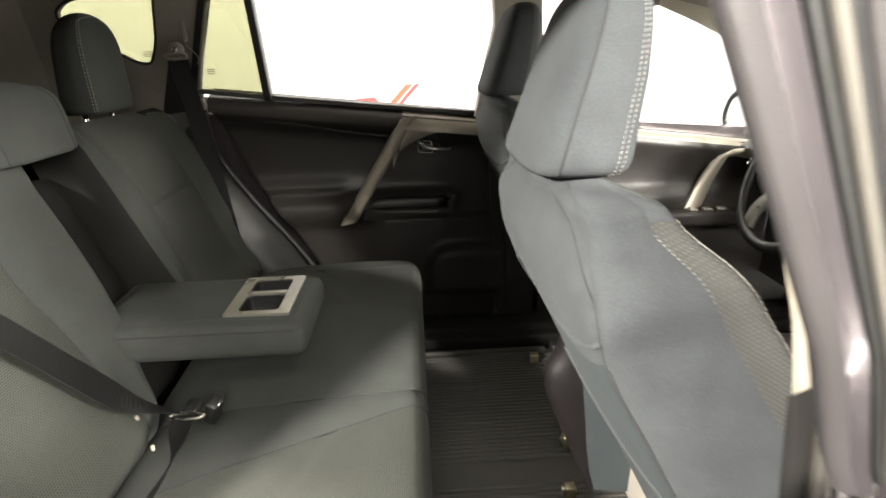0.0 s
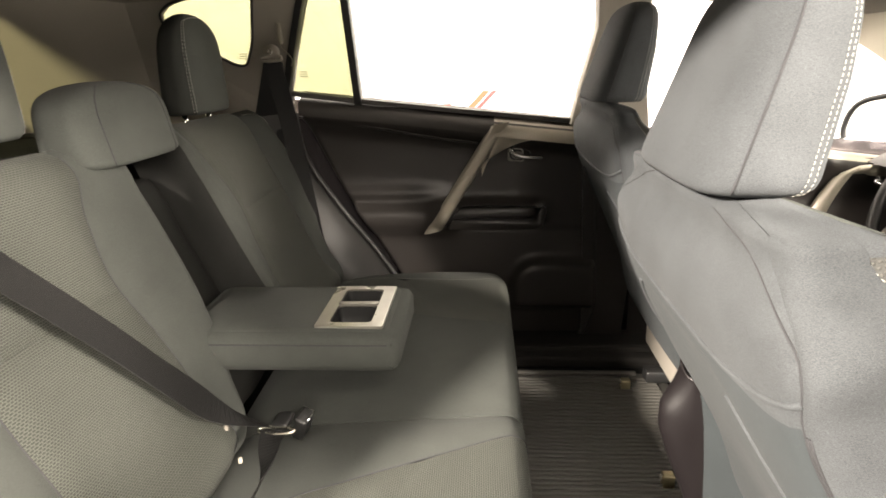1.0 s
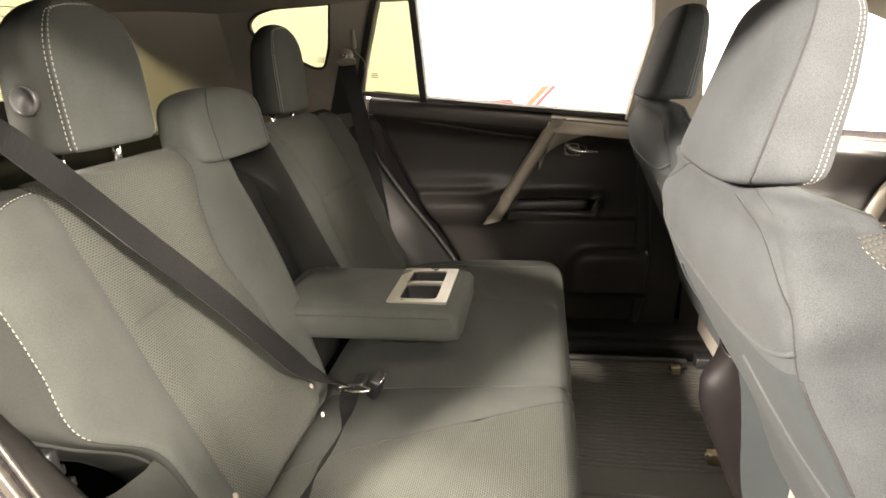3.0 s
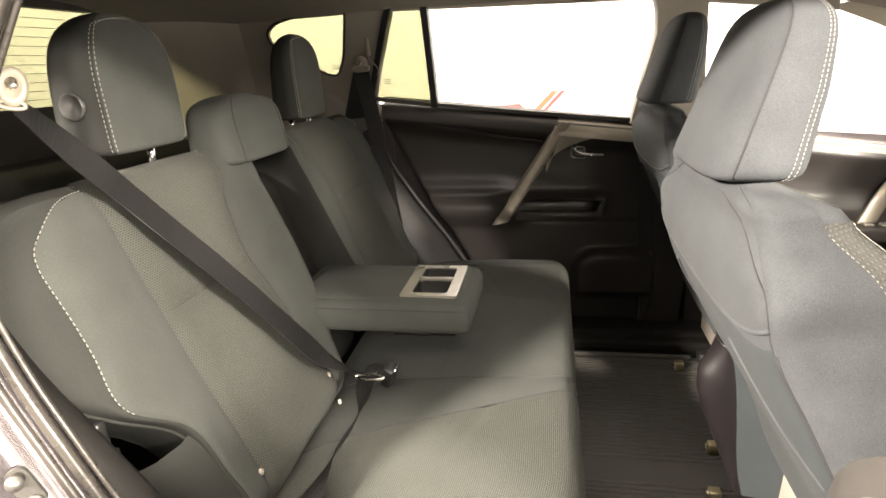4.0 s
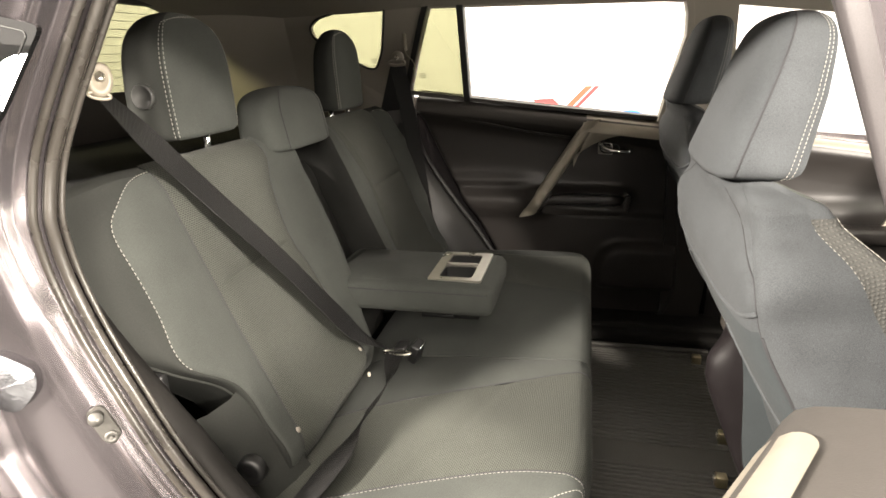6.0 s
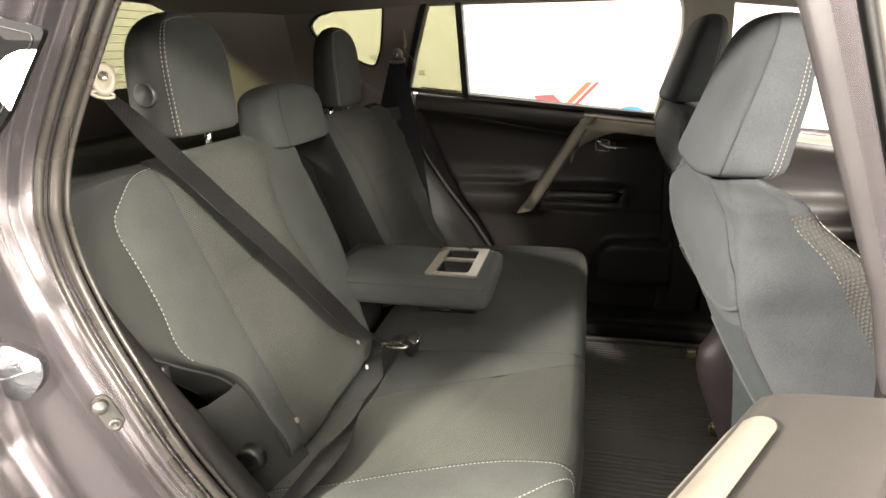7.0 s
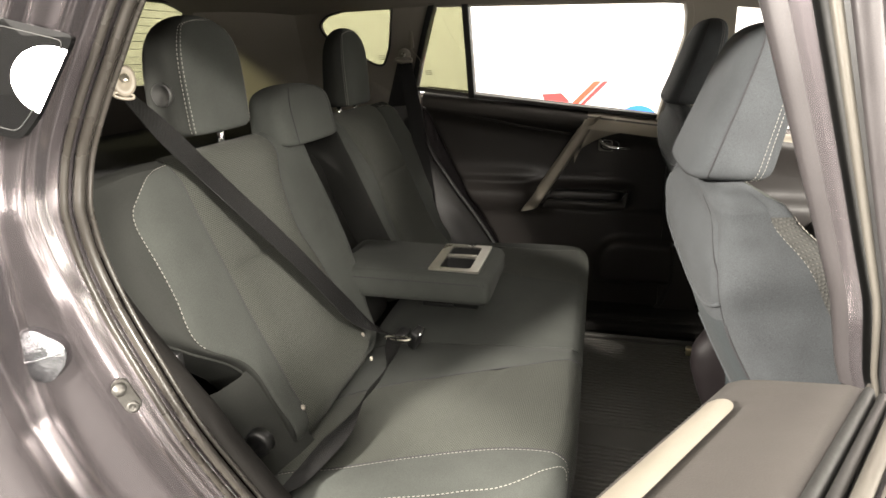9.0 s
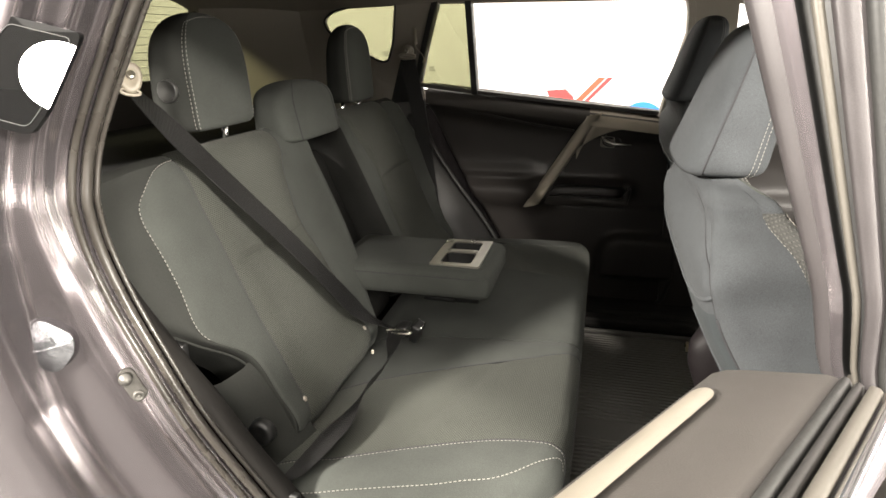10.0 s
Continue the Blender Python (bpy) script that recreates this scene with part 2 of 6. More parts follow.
class Loft:
    """A soft body: closed rings of (y, w) at heights v along a leaning axis."""

    def __init__(self, origin, lean, vs, ys, ws, sign=1, groove=None, cap=0.03, foot=0.02, pivot=0.0, sag=None):
        a = radians(lean)
        self.o, self.up, self.fwd = np.array(origin, float), np.array((-math.sin(a), 0, math.cos(a))), np.array((math.cos(a), 0, math.sin(a)))
        ring = np.stack([np.array(ys, float).T, np.array(ws, float).T], axis=2)
        vs = list(vs)
        rows = [r for r in ring]

        def rolled(r, c):
            back, mid = r[:, 1].min() * (1 - pivot) + r[:, 1].max() * pivot, r[:, 0].mean()
            return np.stack([mid + (r[:, 0] - mid) * (1 - 0.08 * (1 - c)), back + (r[:, 1] - back) * (0.35 + 0.65 * c)], axis=1)

        high_v = vs[-1]
        for ang in (35, 65, 90):
            vs.append(high_v + cap * math.sin(radians(ang)))
            rows.append(rolled(ring[-1], math.cos(radians(ang))))
        low_v, low = vs[0], ring[0]
        for ang in (35, 65, 90):
            vs.insert(0, low_v - foot * math.sin(radians(ang)))
            rows.insert(0, rolled(low, math.cos(radians(ang))))
        vs, rows = [vs[0] - 0.0005] + vs + [vs[-1] + 0.0005], [rows[0].mean(axis=0) + 0 * rows[0]] + rows + [rows[-1].mean(axis=0) + 0 * rows[-1]]
        self.vs, self.rows, self.sign, self.groove = np.array(vs), np.array(rows), sign, groove
        self.nk, self.sag = ring.shape[1], sag

    def at(self, u, v):
        u, v = np.asarray(u, float), np.asarray(v, float)
        r = hermite(self.vs, self.rows, v)
        prof = hermite(np.arange(self.nk), np.swapaxes(r, 0, 1), u) if r.ndim == 3 else hermite(np.arange(self.nk), r, u)
        return prof

    def grid(self, us, vs):
        prof = np.swapaxes(self.at(us, vs), 0, 1)
        U, V = np.meshgrid(us, vs)
        y, w = prof[..., 0], prof[..., 1]
        if self.groove:
            w = w + self.groove(U, V)
        if self.sag:
            V = V - self.sag(w, V)
        P = self.o + V[..., None] * self.up + w[..., None] * self.fwd
        P[..., 1] += self.sign * y
        step = np.linalg.norm(np.diff(P, axis=1), axis=2).mean(axis=0)
        run = np.concatenate([[0], np.cumsum(step)])
        return P, np.stack([np.repeat(run[None], len(vs), 0), V], axis=2)

    def panel(self, name, u0, u1, v0, v1, material, parent, label="", nu=None, nv=None):
        us = np.linspace(u0, u1, nu or max(3, int((u1 - u0) * 9)))
        vs = np.linspace(v0, v1, nv or max(3, int((v1 - v0) / 0.009)))
        P, uv = self.grid(us, vs)
        return place(name, sheet(P, uv=uv), material, parent, label)

    def strip(self, name, ua, ub, v0, v1, material, parent, label="", nu=8):
        """A panel between two lines ua(v) and ub(v)."""
        rows, uvs = [], []
        for v in np.linspace(v0, v1, max(3, int((v1 - v0) / 0.009))):
            P, uv = self.grid(np.linspace(ua(v), ub(v), nu), np.array([v]))
            rows.append(P[0])
            uvs.append(uv[0])
        return place(name, sheet(np.array(rows), uv=np.array(uvs)), material, parent, label)

    def line(self, us, vs, lift=0.0012):
        """Points along the surface, raised off it."""
        out = []
        for u, v in zip(us, vs):
            P, _ = self.grid(np.array([u - 0.02, u, u + 0.02]), np.array([v - 0.002, v, v + 0.002]))
            n = np.cross(P[1, 2] - P[1, 0], P[2, 1] - P[0, 1])
            n /= np.linalg.norm(n) + 1e-9
            if n @ self.fwd < 0 and abs(n @ self.fwd) > 0.2:
                n = -n
            out.append((P[1, 1], n))
        return [Vector(p + n * lift) for p, n in out], [Vector(n) for p, n in out]


def stitches(name, pts, material, parent, length=0.0048, gap=0.0024, r=0.0006, label=""):
    """A row of short thread stitches along a line."""
    verts, faces = [], []
    run = [0.0]
    for a, b in zip(pts, pts[1:]):
        run.append(run[-1] + (b - a).length)
    arr = np.array([tuple(p) for p in pts])

    def at(d):
        return Vector([np.interp(d, run, arr[:, k]) for k in range(3)])

    d = 0.0
    while d + length < run[-1]:
        a, b = at(d), at(d + length)
        t = (b - a).normalized()
        s = t.orthogonal().normalized()
        q = t.cross(s)
        k = len(verts)
        for c, f in ((a, 0.5), (a.lerp(b, 0.25), 1.0), (a.lerp(b, 0.75), 1.0), (b, 0.5)):
            for e in (s, q, -s, -q):
                verts.append(tuple(c + e * r * f))
        for ring in range(3):
            for i in range(4):
                j = (i + 1) % 4
                faces.append((k + ring * 4 + i, k + ring * 4 + j, k + ring * 4 + 4 + j, k + ring * 4 + 4 + i))
        faces += [(k + 3, k + 2, k + 1, k), (k + 12, k + 13, k + 14, k + 15)]
        d += length + gap
    me = bpy.data.meshes.new(name)
    me.from_pydata(verts, [], faces)
    return tagged(place(name, me, material, parent, label), kind="stuff")


def tube(pts, r=0.002, sides=8, taper=None):
    """A mesh tube along points."""
    pts = [Vector(p) for p in pts]
    rings, side = [], None
    for i, p in enumerate(pts):
        t = (pts[min(i + 1, len(pts) - 1)] - pts[max(i - 1, 0)]).normalized()
        side = (side - t * side.dot(t)).normalized() if side else t.orthogonal().normalized()
        q = t.cross(side)
        rad = r * (taper[i] if taper else 1)
        rings.append([tuple(p + (side * math.cos(a) + q * math.sin(a)) * rad) for a in np.linspace(0, 2 * math.pi, sides, endpoint=False)])
    return sheet(np.array(rings), closed=True, ends=True)


def curve(pts, n):
    """n points of a smooth line through pts."""
    pts = np.array(pts, float)
    d = np.concatenate([[0], np.cumsum(np.linalg.norm(np.diff(pts, axis=0), axis=1))])
    return [Vector(p) for p in hermite(d, pts, np.linspace(0, d[-1], n))]


def ribbon(pts, wides, thick=0.0013):
    """A flat strap: points, and the half-width vector at each."""
    rows = []
    for i, (p, w) in enumerate(zip(pts, wides)):
        t = (pts[min(i + 1, len(pts) - 1)] - pts[max(i - 1, 0)]).normalized()
        n = t.cross(w).normalized() * thick / 2
        rows.append([tuple(p + w * 0.97 + n), tuple(p + w), tuple(p + w * 0.97 - n), tuple(p - w * 0.97 - n), tuple(p - w), tuple(p - w * 0.97 + n)])
    run = np.concatenate([[0], np.cumsum([(b - a).length for a, b in zip(pts, pts[1:])])])
    across = np.array([0.0235, 0.0236, 0.0235, -0.0235, -0.0236, -0.0235])
    uv = np.stack([np.tile(across, (len(pts), 1)), np.tile(run[:, None], (1, 6))], axis=2)
    return sheet(np.array(rows), closed=True, ends=True, uv=uv)


def box(x0, x1, y0, y1, z0, z1, bevel=0.004, seg=2, bm=None):
    own = bmesh.new()
    bmesh.ops.create_cube(own, size=1)
    for v in own.verts:
        v.co = Vector(((x0 + x1) / 2 + v.co.x * (x1 - x0), (y0 + y1) / 2 + v.co.y * (y1 - y0), (z0 + z1) / 2 + v.co.z * (z1 - z0)))
    if bevel:
        bmesh.ops.bevel(own, geom=own.edges[:], offset=bevel, segments=seg, affect="EDGES", profile=0.5)
    return own


def turned(profile, m, sides=24):
    """A lathe shape: (radius, height) rows about the z axis of m."""
    rings = []
    for r, h in profile:
        rings.append([tuple(m @ Vector((r * math.cos(a), r * math.sin(a), h))) for a in np.linspace(0, 2 * math.pi, sides, endpoint=False)])
    return sheet(np.array(rings), closed=True, ends=True)


def plate(outer, holes, lift, thick, inward, bevel=0.0):
    """A panel with openings: loops of (a, b), lifted into space by lift(a, b), thickened along inward."""
    bm = bmesh.new()
    edges = []
    for loop in (outer, *holes):
        vs = [bm.verts.new((a, b, 0)) for a, b in loop]
        for i in range(len(vs)):
            edges.append(bm.edges.new((vs[i], vs[(i + 1) % len(vs)])))
    bmesh.ops.triangle_fill(bm, use_beauty=True, edges=edges)
    bmesh.ops.subdivide_edges(bm, edges=[e for e in bm.edges if not e.is_boundary and e.calc_length() > 0.12], cuts=1)
    got = bmesh.ops.extrude_face_region(bm, geom=bm.faces[:])
    moved = {e for e in got["geom"] if isinstance(e, bmesh.types.BMVert)}
    for v in bm.verts:
        p = Vector(lift(v.co.x, v.co.y))
        v.co = p + Vector(inward) * thick if v in moved else p
    bmesh.ops.recalc_face_normals(bm, faces=bm.faces[:])
    return bm


def round_loop(loop, r=0.03, n=5):
    """A loop of (a, b) corners with each corner rounded."""
    out = []
    for i, p in enumerate(loop):
        p = Vector(p)
        a, b = Vector(loop[i - 1]) - p, Vector(loop[(i + 1) % len(loop)]) - p
        k = min(r, a.length * 0.45, b.length * 0.45)
        s, e = p + a.normalized() * k, p + b.normalized() * k
        for t in np.linspace(0, 1, n):
            q = s.lerp(p, t).lerp(p.lerp(e, t), t)
            out.append((q.x, q.y))
    return out


# ---- the room ----
def slab(name, x0, x1, y0, y1, z0, z1, material, label, category):
    ob = link(name, box(x0, x1, y0, y1, z0, z1, 0), material, smooth=False)
    return tagged(ob, label, category, kind="structure")


slab("floor", -5, 6, -5, 4.2, -0.1, 0, FLOOR, "dark grey smooth concrete studio floor", "floor")
slab("ceiling", -5, 6, -5, 4.2, 3.5, 3.6, WALL, "white painted studio ceiling", "ceiling")
slab("wall_north", -5, 6, 4.0, 4.2, 0, 3.5, WALL, "plain white studio wall with a coloured sign", "wall")
# unseen dark walls, added to hold back fill light
slab("wall_south", -5, 6, -5.2, -5.0, 0, 3.5, DARK_WALL, "unseen dark grey wall, added to limit bounced light", "wall")
slab("wall_west", -5.2, -5, -5, 0.5, 0, 3.5, DARK_WALL, "unseen dark grey wall, added to limit bounced light", "wall")
slab("wall_west_white", -5.2, -5, 0.5, 4.0, 0, 3.5, WALL, "plain white studio wall", "wall")
slab("wall_east", 6.0, 6.2, -5, 4.0, 0, 3.5, WALL, "plain white studio wall", "wall")


# ---- rear bench ----
BACK_O, LEAN = (0.145, 0.0, 0.685), 24.2
VS = [-0.04, 0.05, 0.13, 0.20, 0.28, 0.38, 0.455]


def rear_back(sign):
    """Outboard rear seatback with bolster, woven insert and a pleat."""
    near = sign < 0
    y0 = [0.50, 0.505, 0.53, 0.595, 0.655, 0.645, 0.60]
    y1 = [0.545, 0.548, 0.566, 0.632, 0.684, 0.68, 0.642]
    y2 = [0.540, 0.543, 0.558, 0.621, 0.622, 0.606, 0.580]
    y3 = [0.505, 0.488, 0.488, 0.49, 0.489, 0.485, 0.481]
    y4 = [0.36, 0.36, 0.36, 0.36, 0.36, 0.35, 0.335]
    y5 = [0.205, 0.205, 0.207, 0.215, 0.231, 0.205, 0.172]
    y6 = [0.175, 0.13, 0.10, 0.09, 0.085, 0.08, 0.075] if near else [0.17, 0.165, 0.155, 0.15, 0.15, 0.15, 0.145]
    y7 = [0.15, 0.10, 0.075, 0.06, 0.055, 0.048, 0.045] if near else [0.145, 0.14, 0.13, 0.125, 0.125, 0.125, 0.12]
    y8 = [0.16, 0.11, 0.085, 0.07, 0.065, 0.06, 0.058] if near else [0.15, 0.145, 0.135, 0.13, 0.13, 0.13, 0.125]
    w0 = [-0.10, -0.12, -0.13, -0.14, -0.14, -0.13, -0.12]
    w1 = [-0.015, -0.015, -0.016, -0.022, -0.05, -0.075, -0.075]
    w2 = [0.0, 0.008, 0.012, 0.015, 0.017, 0.013, 0.004]
    w3 = [0.004, 0.003, 0.003, 0.004, 0.006, 0.005, 0.0]
    w4 = [0.0, -0.004, -0.006, -0.008, -0.006, -0.003, 0.0]
    w5 = [0.0, 0.0, 0.0, 0.0, 0.002, 0.003, 0.0]
    w6 = [0.0, 0.002, 0.004, 0.006, 0.007, 0.006, 0.0]
    w7 = [-0.03, -0.03, -0.028, -0.026, -0.025, -0.025, -0.026]
    w8 = [-0.10, -0.12, -0.12, -0.12, -0.12, -0.11, -0.10]

    def groove(U, V):
        inside = 1 / (1 + np.exp(-(U - 3.18) / 0.04)) / (1 + np.exp((U - 4.82) / 0.04))
        pleat = -0.007 * np.exp(-(((V - 0.268) / 0.006) ** 2)) * inside
        puff = 0.006 * np.sin(np.clip((V - 0.268) / 0.19, -1.6, 1) * math.pi) ** 2 * inside
        seam = -0.004 * (np.exp(-(((U - 3) / 0.05) ** 2)) + np.exp(-(((U - 5) / 0.06) ** 2)) + 0.8 * np.exp(-(((U - 1.86) / 0.05) ** 2)))
        return pleat + puff + seam

    f = Loft(BACK_O, LEAN, VS, [y0, y1, y2, y3, y4, y5, y6, y7, y8], [w0, w1, w2, w3, w4, w5, w6, w7, w8], sign, groove, cap=0.04)
    label = "charcoal cloth rear seatback with a woven insert and pale stitching" if near else "charcoal cloth rear seatback behind the folded-down armrest"
    t = thing("rear_seatback", (0.1, sign * 0.36, 0.62), label, "car seat", "rear bench")
    top, low = 0.4955, -0.0605
    f.panel("side_shell", 0, 1.0, low, 0.262, CLOTH_SIDE, t, "dark grey cloth side of the seatback")
    f.panel("side_panel", 0, 1.0, 0.262, top, CLOTH_SIDE, t, "dark grey cloth side of the seatback")

    def border(v):
        if v < 0.405:
            return 1.86 + 0.07 * math.sin(math.pi * min(1.0, max(0.0, (v - 0.192) / 0.213)))
        return 1.86 + 1.06 * (1 - math.sqrt(max(0.0, 1 - ((v - 0.405) / 0.062) ** 2)))

    f.strip("side_border", lambda v: 1.0, border, low, 0.4665, CLOTH_SIDE, t, "dark grey cloth side of the seatback", nu=12)
    f.panel("top_border", 1.0, 3, 0.4665, top, CLOTH_SIDE, t)
    pts, _ = f.line(np.full(50, 1.05), np.linspace(0.275, -0.05, 50), 0.0)
    place("hem", tube(pts, 0.0032, 8), CLOTH_SIDE, t)
    f.strip("bolster", border, lambda v: 3.0, low, 0.4665, CLOTH, t, nu=12)
    f.panel("insert_upper", 3, 5, 0.268, top, WEAVE, t, "woven grey insert")
    f.panel("insert_lower", 3, 5, low, 0.268, WEAVE, t, "woven grey insert")
    f.panel("inner_bolster", 5, 8 if near else 6.35, low, top, CLOTH, t)
    # the side towards the armrest recess has its shade in the cloth colour
    if not near:
        f.panel("recess_side", 6.35, 8, low, top, CLOTH_SHADE, t, "seat cloth at the armrest recess, blackened for shade")
    bend = np.linspace(0, math.pi / 2, 22)[1:]
    rise = np.linspace(0.192, 0.405, 44)
    us = np.concatenate([1.86 + 0.07 * np.sin(np.linspace(0, math.pi, 44)), 1.86 + 1.06 * (1 - np.cos(bend))])
    vs = np.concatenate([rise, 0.405 + 0.062 * np.sin(bend)])
    pts, _ = f.line(us, vs, 0.0022)
    stitches("stitching", pts, THREAD, t, label="pale contrast stitching")
    for u in (3, 5):
        pts, _ = f.line(np.full(50, u), np.linspace(-0.03, 0.47, 50), 0.0)
        place("seam", tube(pts, 0.0011, 6), SEAM, t)
    # closing panel at the back
    P, _ = f.grid(np.array([0.0, 8.0]), np.linspace(low, top, 20))
    place("back_shell", sheet(P), BLACK, t)
    return f, t


RIGHT_BACK, right_back = rear_back(-1)
LEFT_BACK, left_back = rear_back(1)


def centre_back():
    """The recess that the folded armrest leaves between the outboard backs."""
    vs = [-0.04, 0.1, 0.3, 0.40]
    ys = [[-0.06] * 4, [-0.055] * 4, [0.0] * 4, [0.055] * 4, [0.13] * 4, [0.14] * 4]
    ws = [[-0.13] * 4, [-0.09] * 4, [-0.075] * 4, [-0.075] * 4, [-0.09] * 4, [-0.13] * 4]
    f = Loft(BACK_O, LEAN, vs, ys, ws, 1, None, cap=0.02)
    t = thing("centre_seatback", (0.08, 0.03, 0.64), "cloth centre seatback hollowed behind the armrest, blackened for shade", "car seat", "rear bench")
    # shade behind the armrest is put into this cloth's colour
    f.panel("front_panel", 0, 5, -0.06, 0.42, CLOTH_SHADE, t)
    P, _ = f.grid(np.array([0.0, 5.0]), np.linspace(-0.06, 0.42, 10))
    place("back_shell", sheet(P), BLACK, t)


centre_back()


def super_ring(cx, cy, a, b, z, n=3.2, count=64):
    th = np.linspace(0, 2 * math.pi, count, endpoint=False)
    c, s = np.cos(th), np.sin(th)
    return np.stack([cx + b * np.sign(s) * np.abs(s) ** (2 / n), cy + a * np.sign(c) * np.abs(c) ** (2 / n), np.full(count, z)], axis=1)


def headrest(name, cy, z0, z1, a0, xf, xb, label, group, cloth, power=4.5, start=0.2, n=3.4, stitch_at=(), seam_at=(), posts=True, crown=0.0, a_top=1.0, fine=1.0, over=False, side_shade_cloth=None):
    """A padded block between a front line xf(h) and a back line xb(h), arched at its top."""
    t = thing(name, ((xf(0) + xb(0)) / 2, cy, z0), label, "headrest", group)
    hs = np.concatenate([np.linspace(0, 0.92, 30), 1 - 0.08 * (1 - np.sin(np.linspace(0, math.pi / 2, 9)[1:]))])
    count = 96
    th = np.linspace(0, 2 * math.pi, count, endpoint=False)

    def point(angle, h):
        k = np.clip((h - start) / (1 - start), 0, 1)
        shrink = np.sqrt(np.maximum(1 - k**power, 0.0))
        low = np.clip(h / 0.10, 0, 1)
        base = 1 - 0.10 * (1 - np.sqrt(np.maximum(1 - (1 - low) ** 2, 0)))
        a = a0 * (1 + (a_top - 1) * h) * shrink * base
        deep = (xf(h) - xb(h)) / 2 * np.sqrt(np.maximum(1 - k ** (power * 1.6), 0.0)) * base
        c, s = np.cos(angle), np.sin(angle)
        x = (xf(h) + xb(h)) / 2 + deep * np.sign(s) * np.abs(s) ** (2 / n)
        y = cy + a * np.sign(c) * np.abs(c) ** (2 / n)
        z = z0 + (z1 - z0) * h + crown * (y - cy) ** 2 / a0**2
        return np.stack([x, y, z], axis=-1)

    A, Hh = np.meshgrid(th, hs)
    rows = point(A, Hh)
    # closing rings under the block
    c = rows[0].mean(axis=0)
    under = [c + (rows[0] - c) * k + np.array((0, 0, dz)) for k, dz in ((0.0, 0.004), (0.7, 0.004), (0.92, 0.002))]
    cap = rows[-1].mean(axis=0)
    grid = np.concatenate([np.array(under), rows, np.repeat(cap[None, None], count, axis=1)])
    # headrest sides get a darker cloth, with their shade in its colour
    if side_shade_cloth:
        place("front_panel", sheet(grid[:, 6:36]), cloth, t)
        place("side_panel", sheet(np.concatenate([grid[:, 35:], grid[:, :7]], axis=1)), side_shade_cloth, t, "cloth sides of the headrest, darkened for shade")
    else:
        place("pad", sheet(grid, closed=True), cloth, t)
    for ang, h0, h1 in stitch_at:
        for k, da in ((0, 0.0), (1, 0.13)):
            hh = np.linspace(h0, h1, 70)
            aa = np.full(70, radians(ang) + da)
            if over and ang > 90:
                sweep = np.linspace(0, 1, 50)
                aa = np.concatenate([aa, (radians(ang) + da) * (1 - sweep) + radians(50) * sweep])
                hh = np.concatenate([hh, h1 + (0.975 - 0.012 * k - h1) * np.sin(sweep * math.pi * 0.5) ** 0.6])
            P = point(aa, hh)
            mid = np.stack([(xf(hh) + xb(hh)) / 2, np.full(len(hh), cy), P[:, 2] - 0.05], axis=1)
            out = P - mid
            P = P + out / np.linalg.norm(out, axis=1, keepdims=True) * 0.0006
            stitches("stitching", [Vector(p) for p in P], THREAD, t, 0.0048 * fine, 0.0024 * fine, 0.0006 * fine, label="pale contrast stitching")
    for ang, h0, h1 in seam_at:
        hh = np.linspace(h0, h1, 60)
        place("seam", tube([Vector(p) for p in point(np.full(60, radians(ang)), hh)], 0.0012, 6), SEAM, t)
    if posts:
        for dy in (-0.07, 0.045):
            x = (xf(0) + xb(0)) / 2
            rod = part("post", bm_from(turned([(0.0062, -0.06), (0.0062, 0.02)], Matrix.Translation((x, cy + dy, z0)), 16)), CHROME, t, "chrome headrest post")
            place("post_guide", turned([(0.016, -0.016), (0.017, -0.008), (0.013, -0.004)], Matrix.Translation((x, cy + dy, z0 - 0.012)), 20), BLACK, rod)
    return t, point


def bm_from(me):
    bm = bmesh.new()
    bm.from_mesh(me)
    return bm


REAR_HR = dict(z0=1.138, z1=1.345, a0=0.112, xf=lambda h: -0.042 - 0.012 * h, xb=lambda h: -0.142 + 0.012 * h, group="rear headrests", cloth=CLOTH, n=3.4)
for sgn in (-1, 1):
    REAR_HR["z0"], REAR_HR["z1"] = (1.145, 1.345) if sgn < 0 else (1.132, 1.339)
    REAR_HR["xb"] = (lambda h: -0.140 + 0.012 * h) if sgn < 0 else (lambda h: -0.126 + 0.012 * h)
    hr, pt = headrest("rear_headrest", cy=sgn * 0.331 + 0.010, label="charcoal cloth rear headrest with pale double stitching", over=True, side_shade_cloth=CLOTH_SIDE, stitch_at=((26, 0.02, 0.90), (128, 0.02, 0.90)), **REAR_HR)
    if sgn < 0:
        m = Matrix.Translation((-0.075, -0.325 - 0.1145, 1.217)) @ pose(0, 0, 0, 90, 0, 0)
        knob = place("release_button", turned([(0.0, -0.004), (0.019, -0.003), (0.019, 0.003), (0.017, 0.005), (0.015, 0.002), (0.0, 0.001)], m, 28), GREY_KNOB, hr, "black round folding button")
        place("button_core", turned([(0.0, 0.0), (0.009, 0.001), (0.008, 0.011), (0.006, 0.013), (0.0, 0.013)], m, 20), GREY_KNOB, knob)
headrest("centre_headrest", cy=-0.02, z0=1.084, z1=1.211, a0=0.138, xf=lambda h: -0.003 - 0.026 * h, xb=lambda h: -0.12 + 0.0 * h, label="low charcoal cloth centre headrest", group="rear headrests", cloth=CLOTH, power=5, start=0.3, n=3.7, posts=False, seam_at=((60, 0.02, 0.97), (120, 0.02, 0.97)))


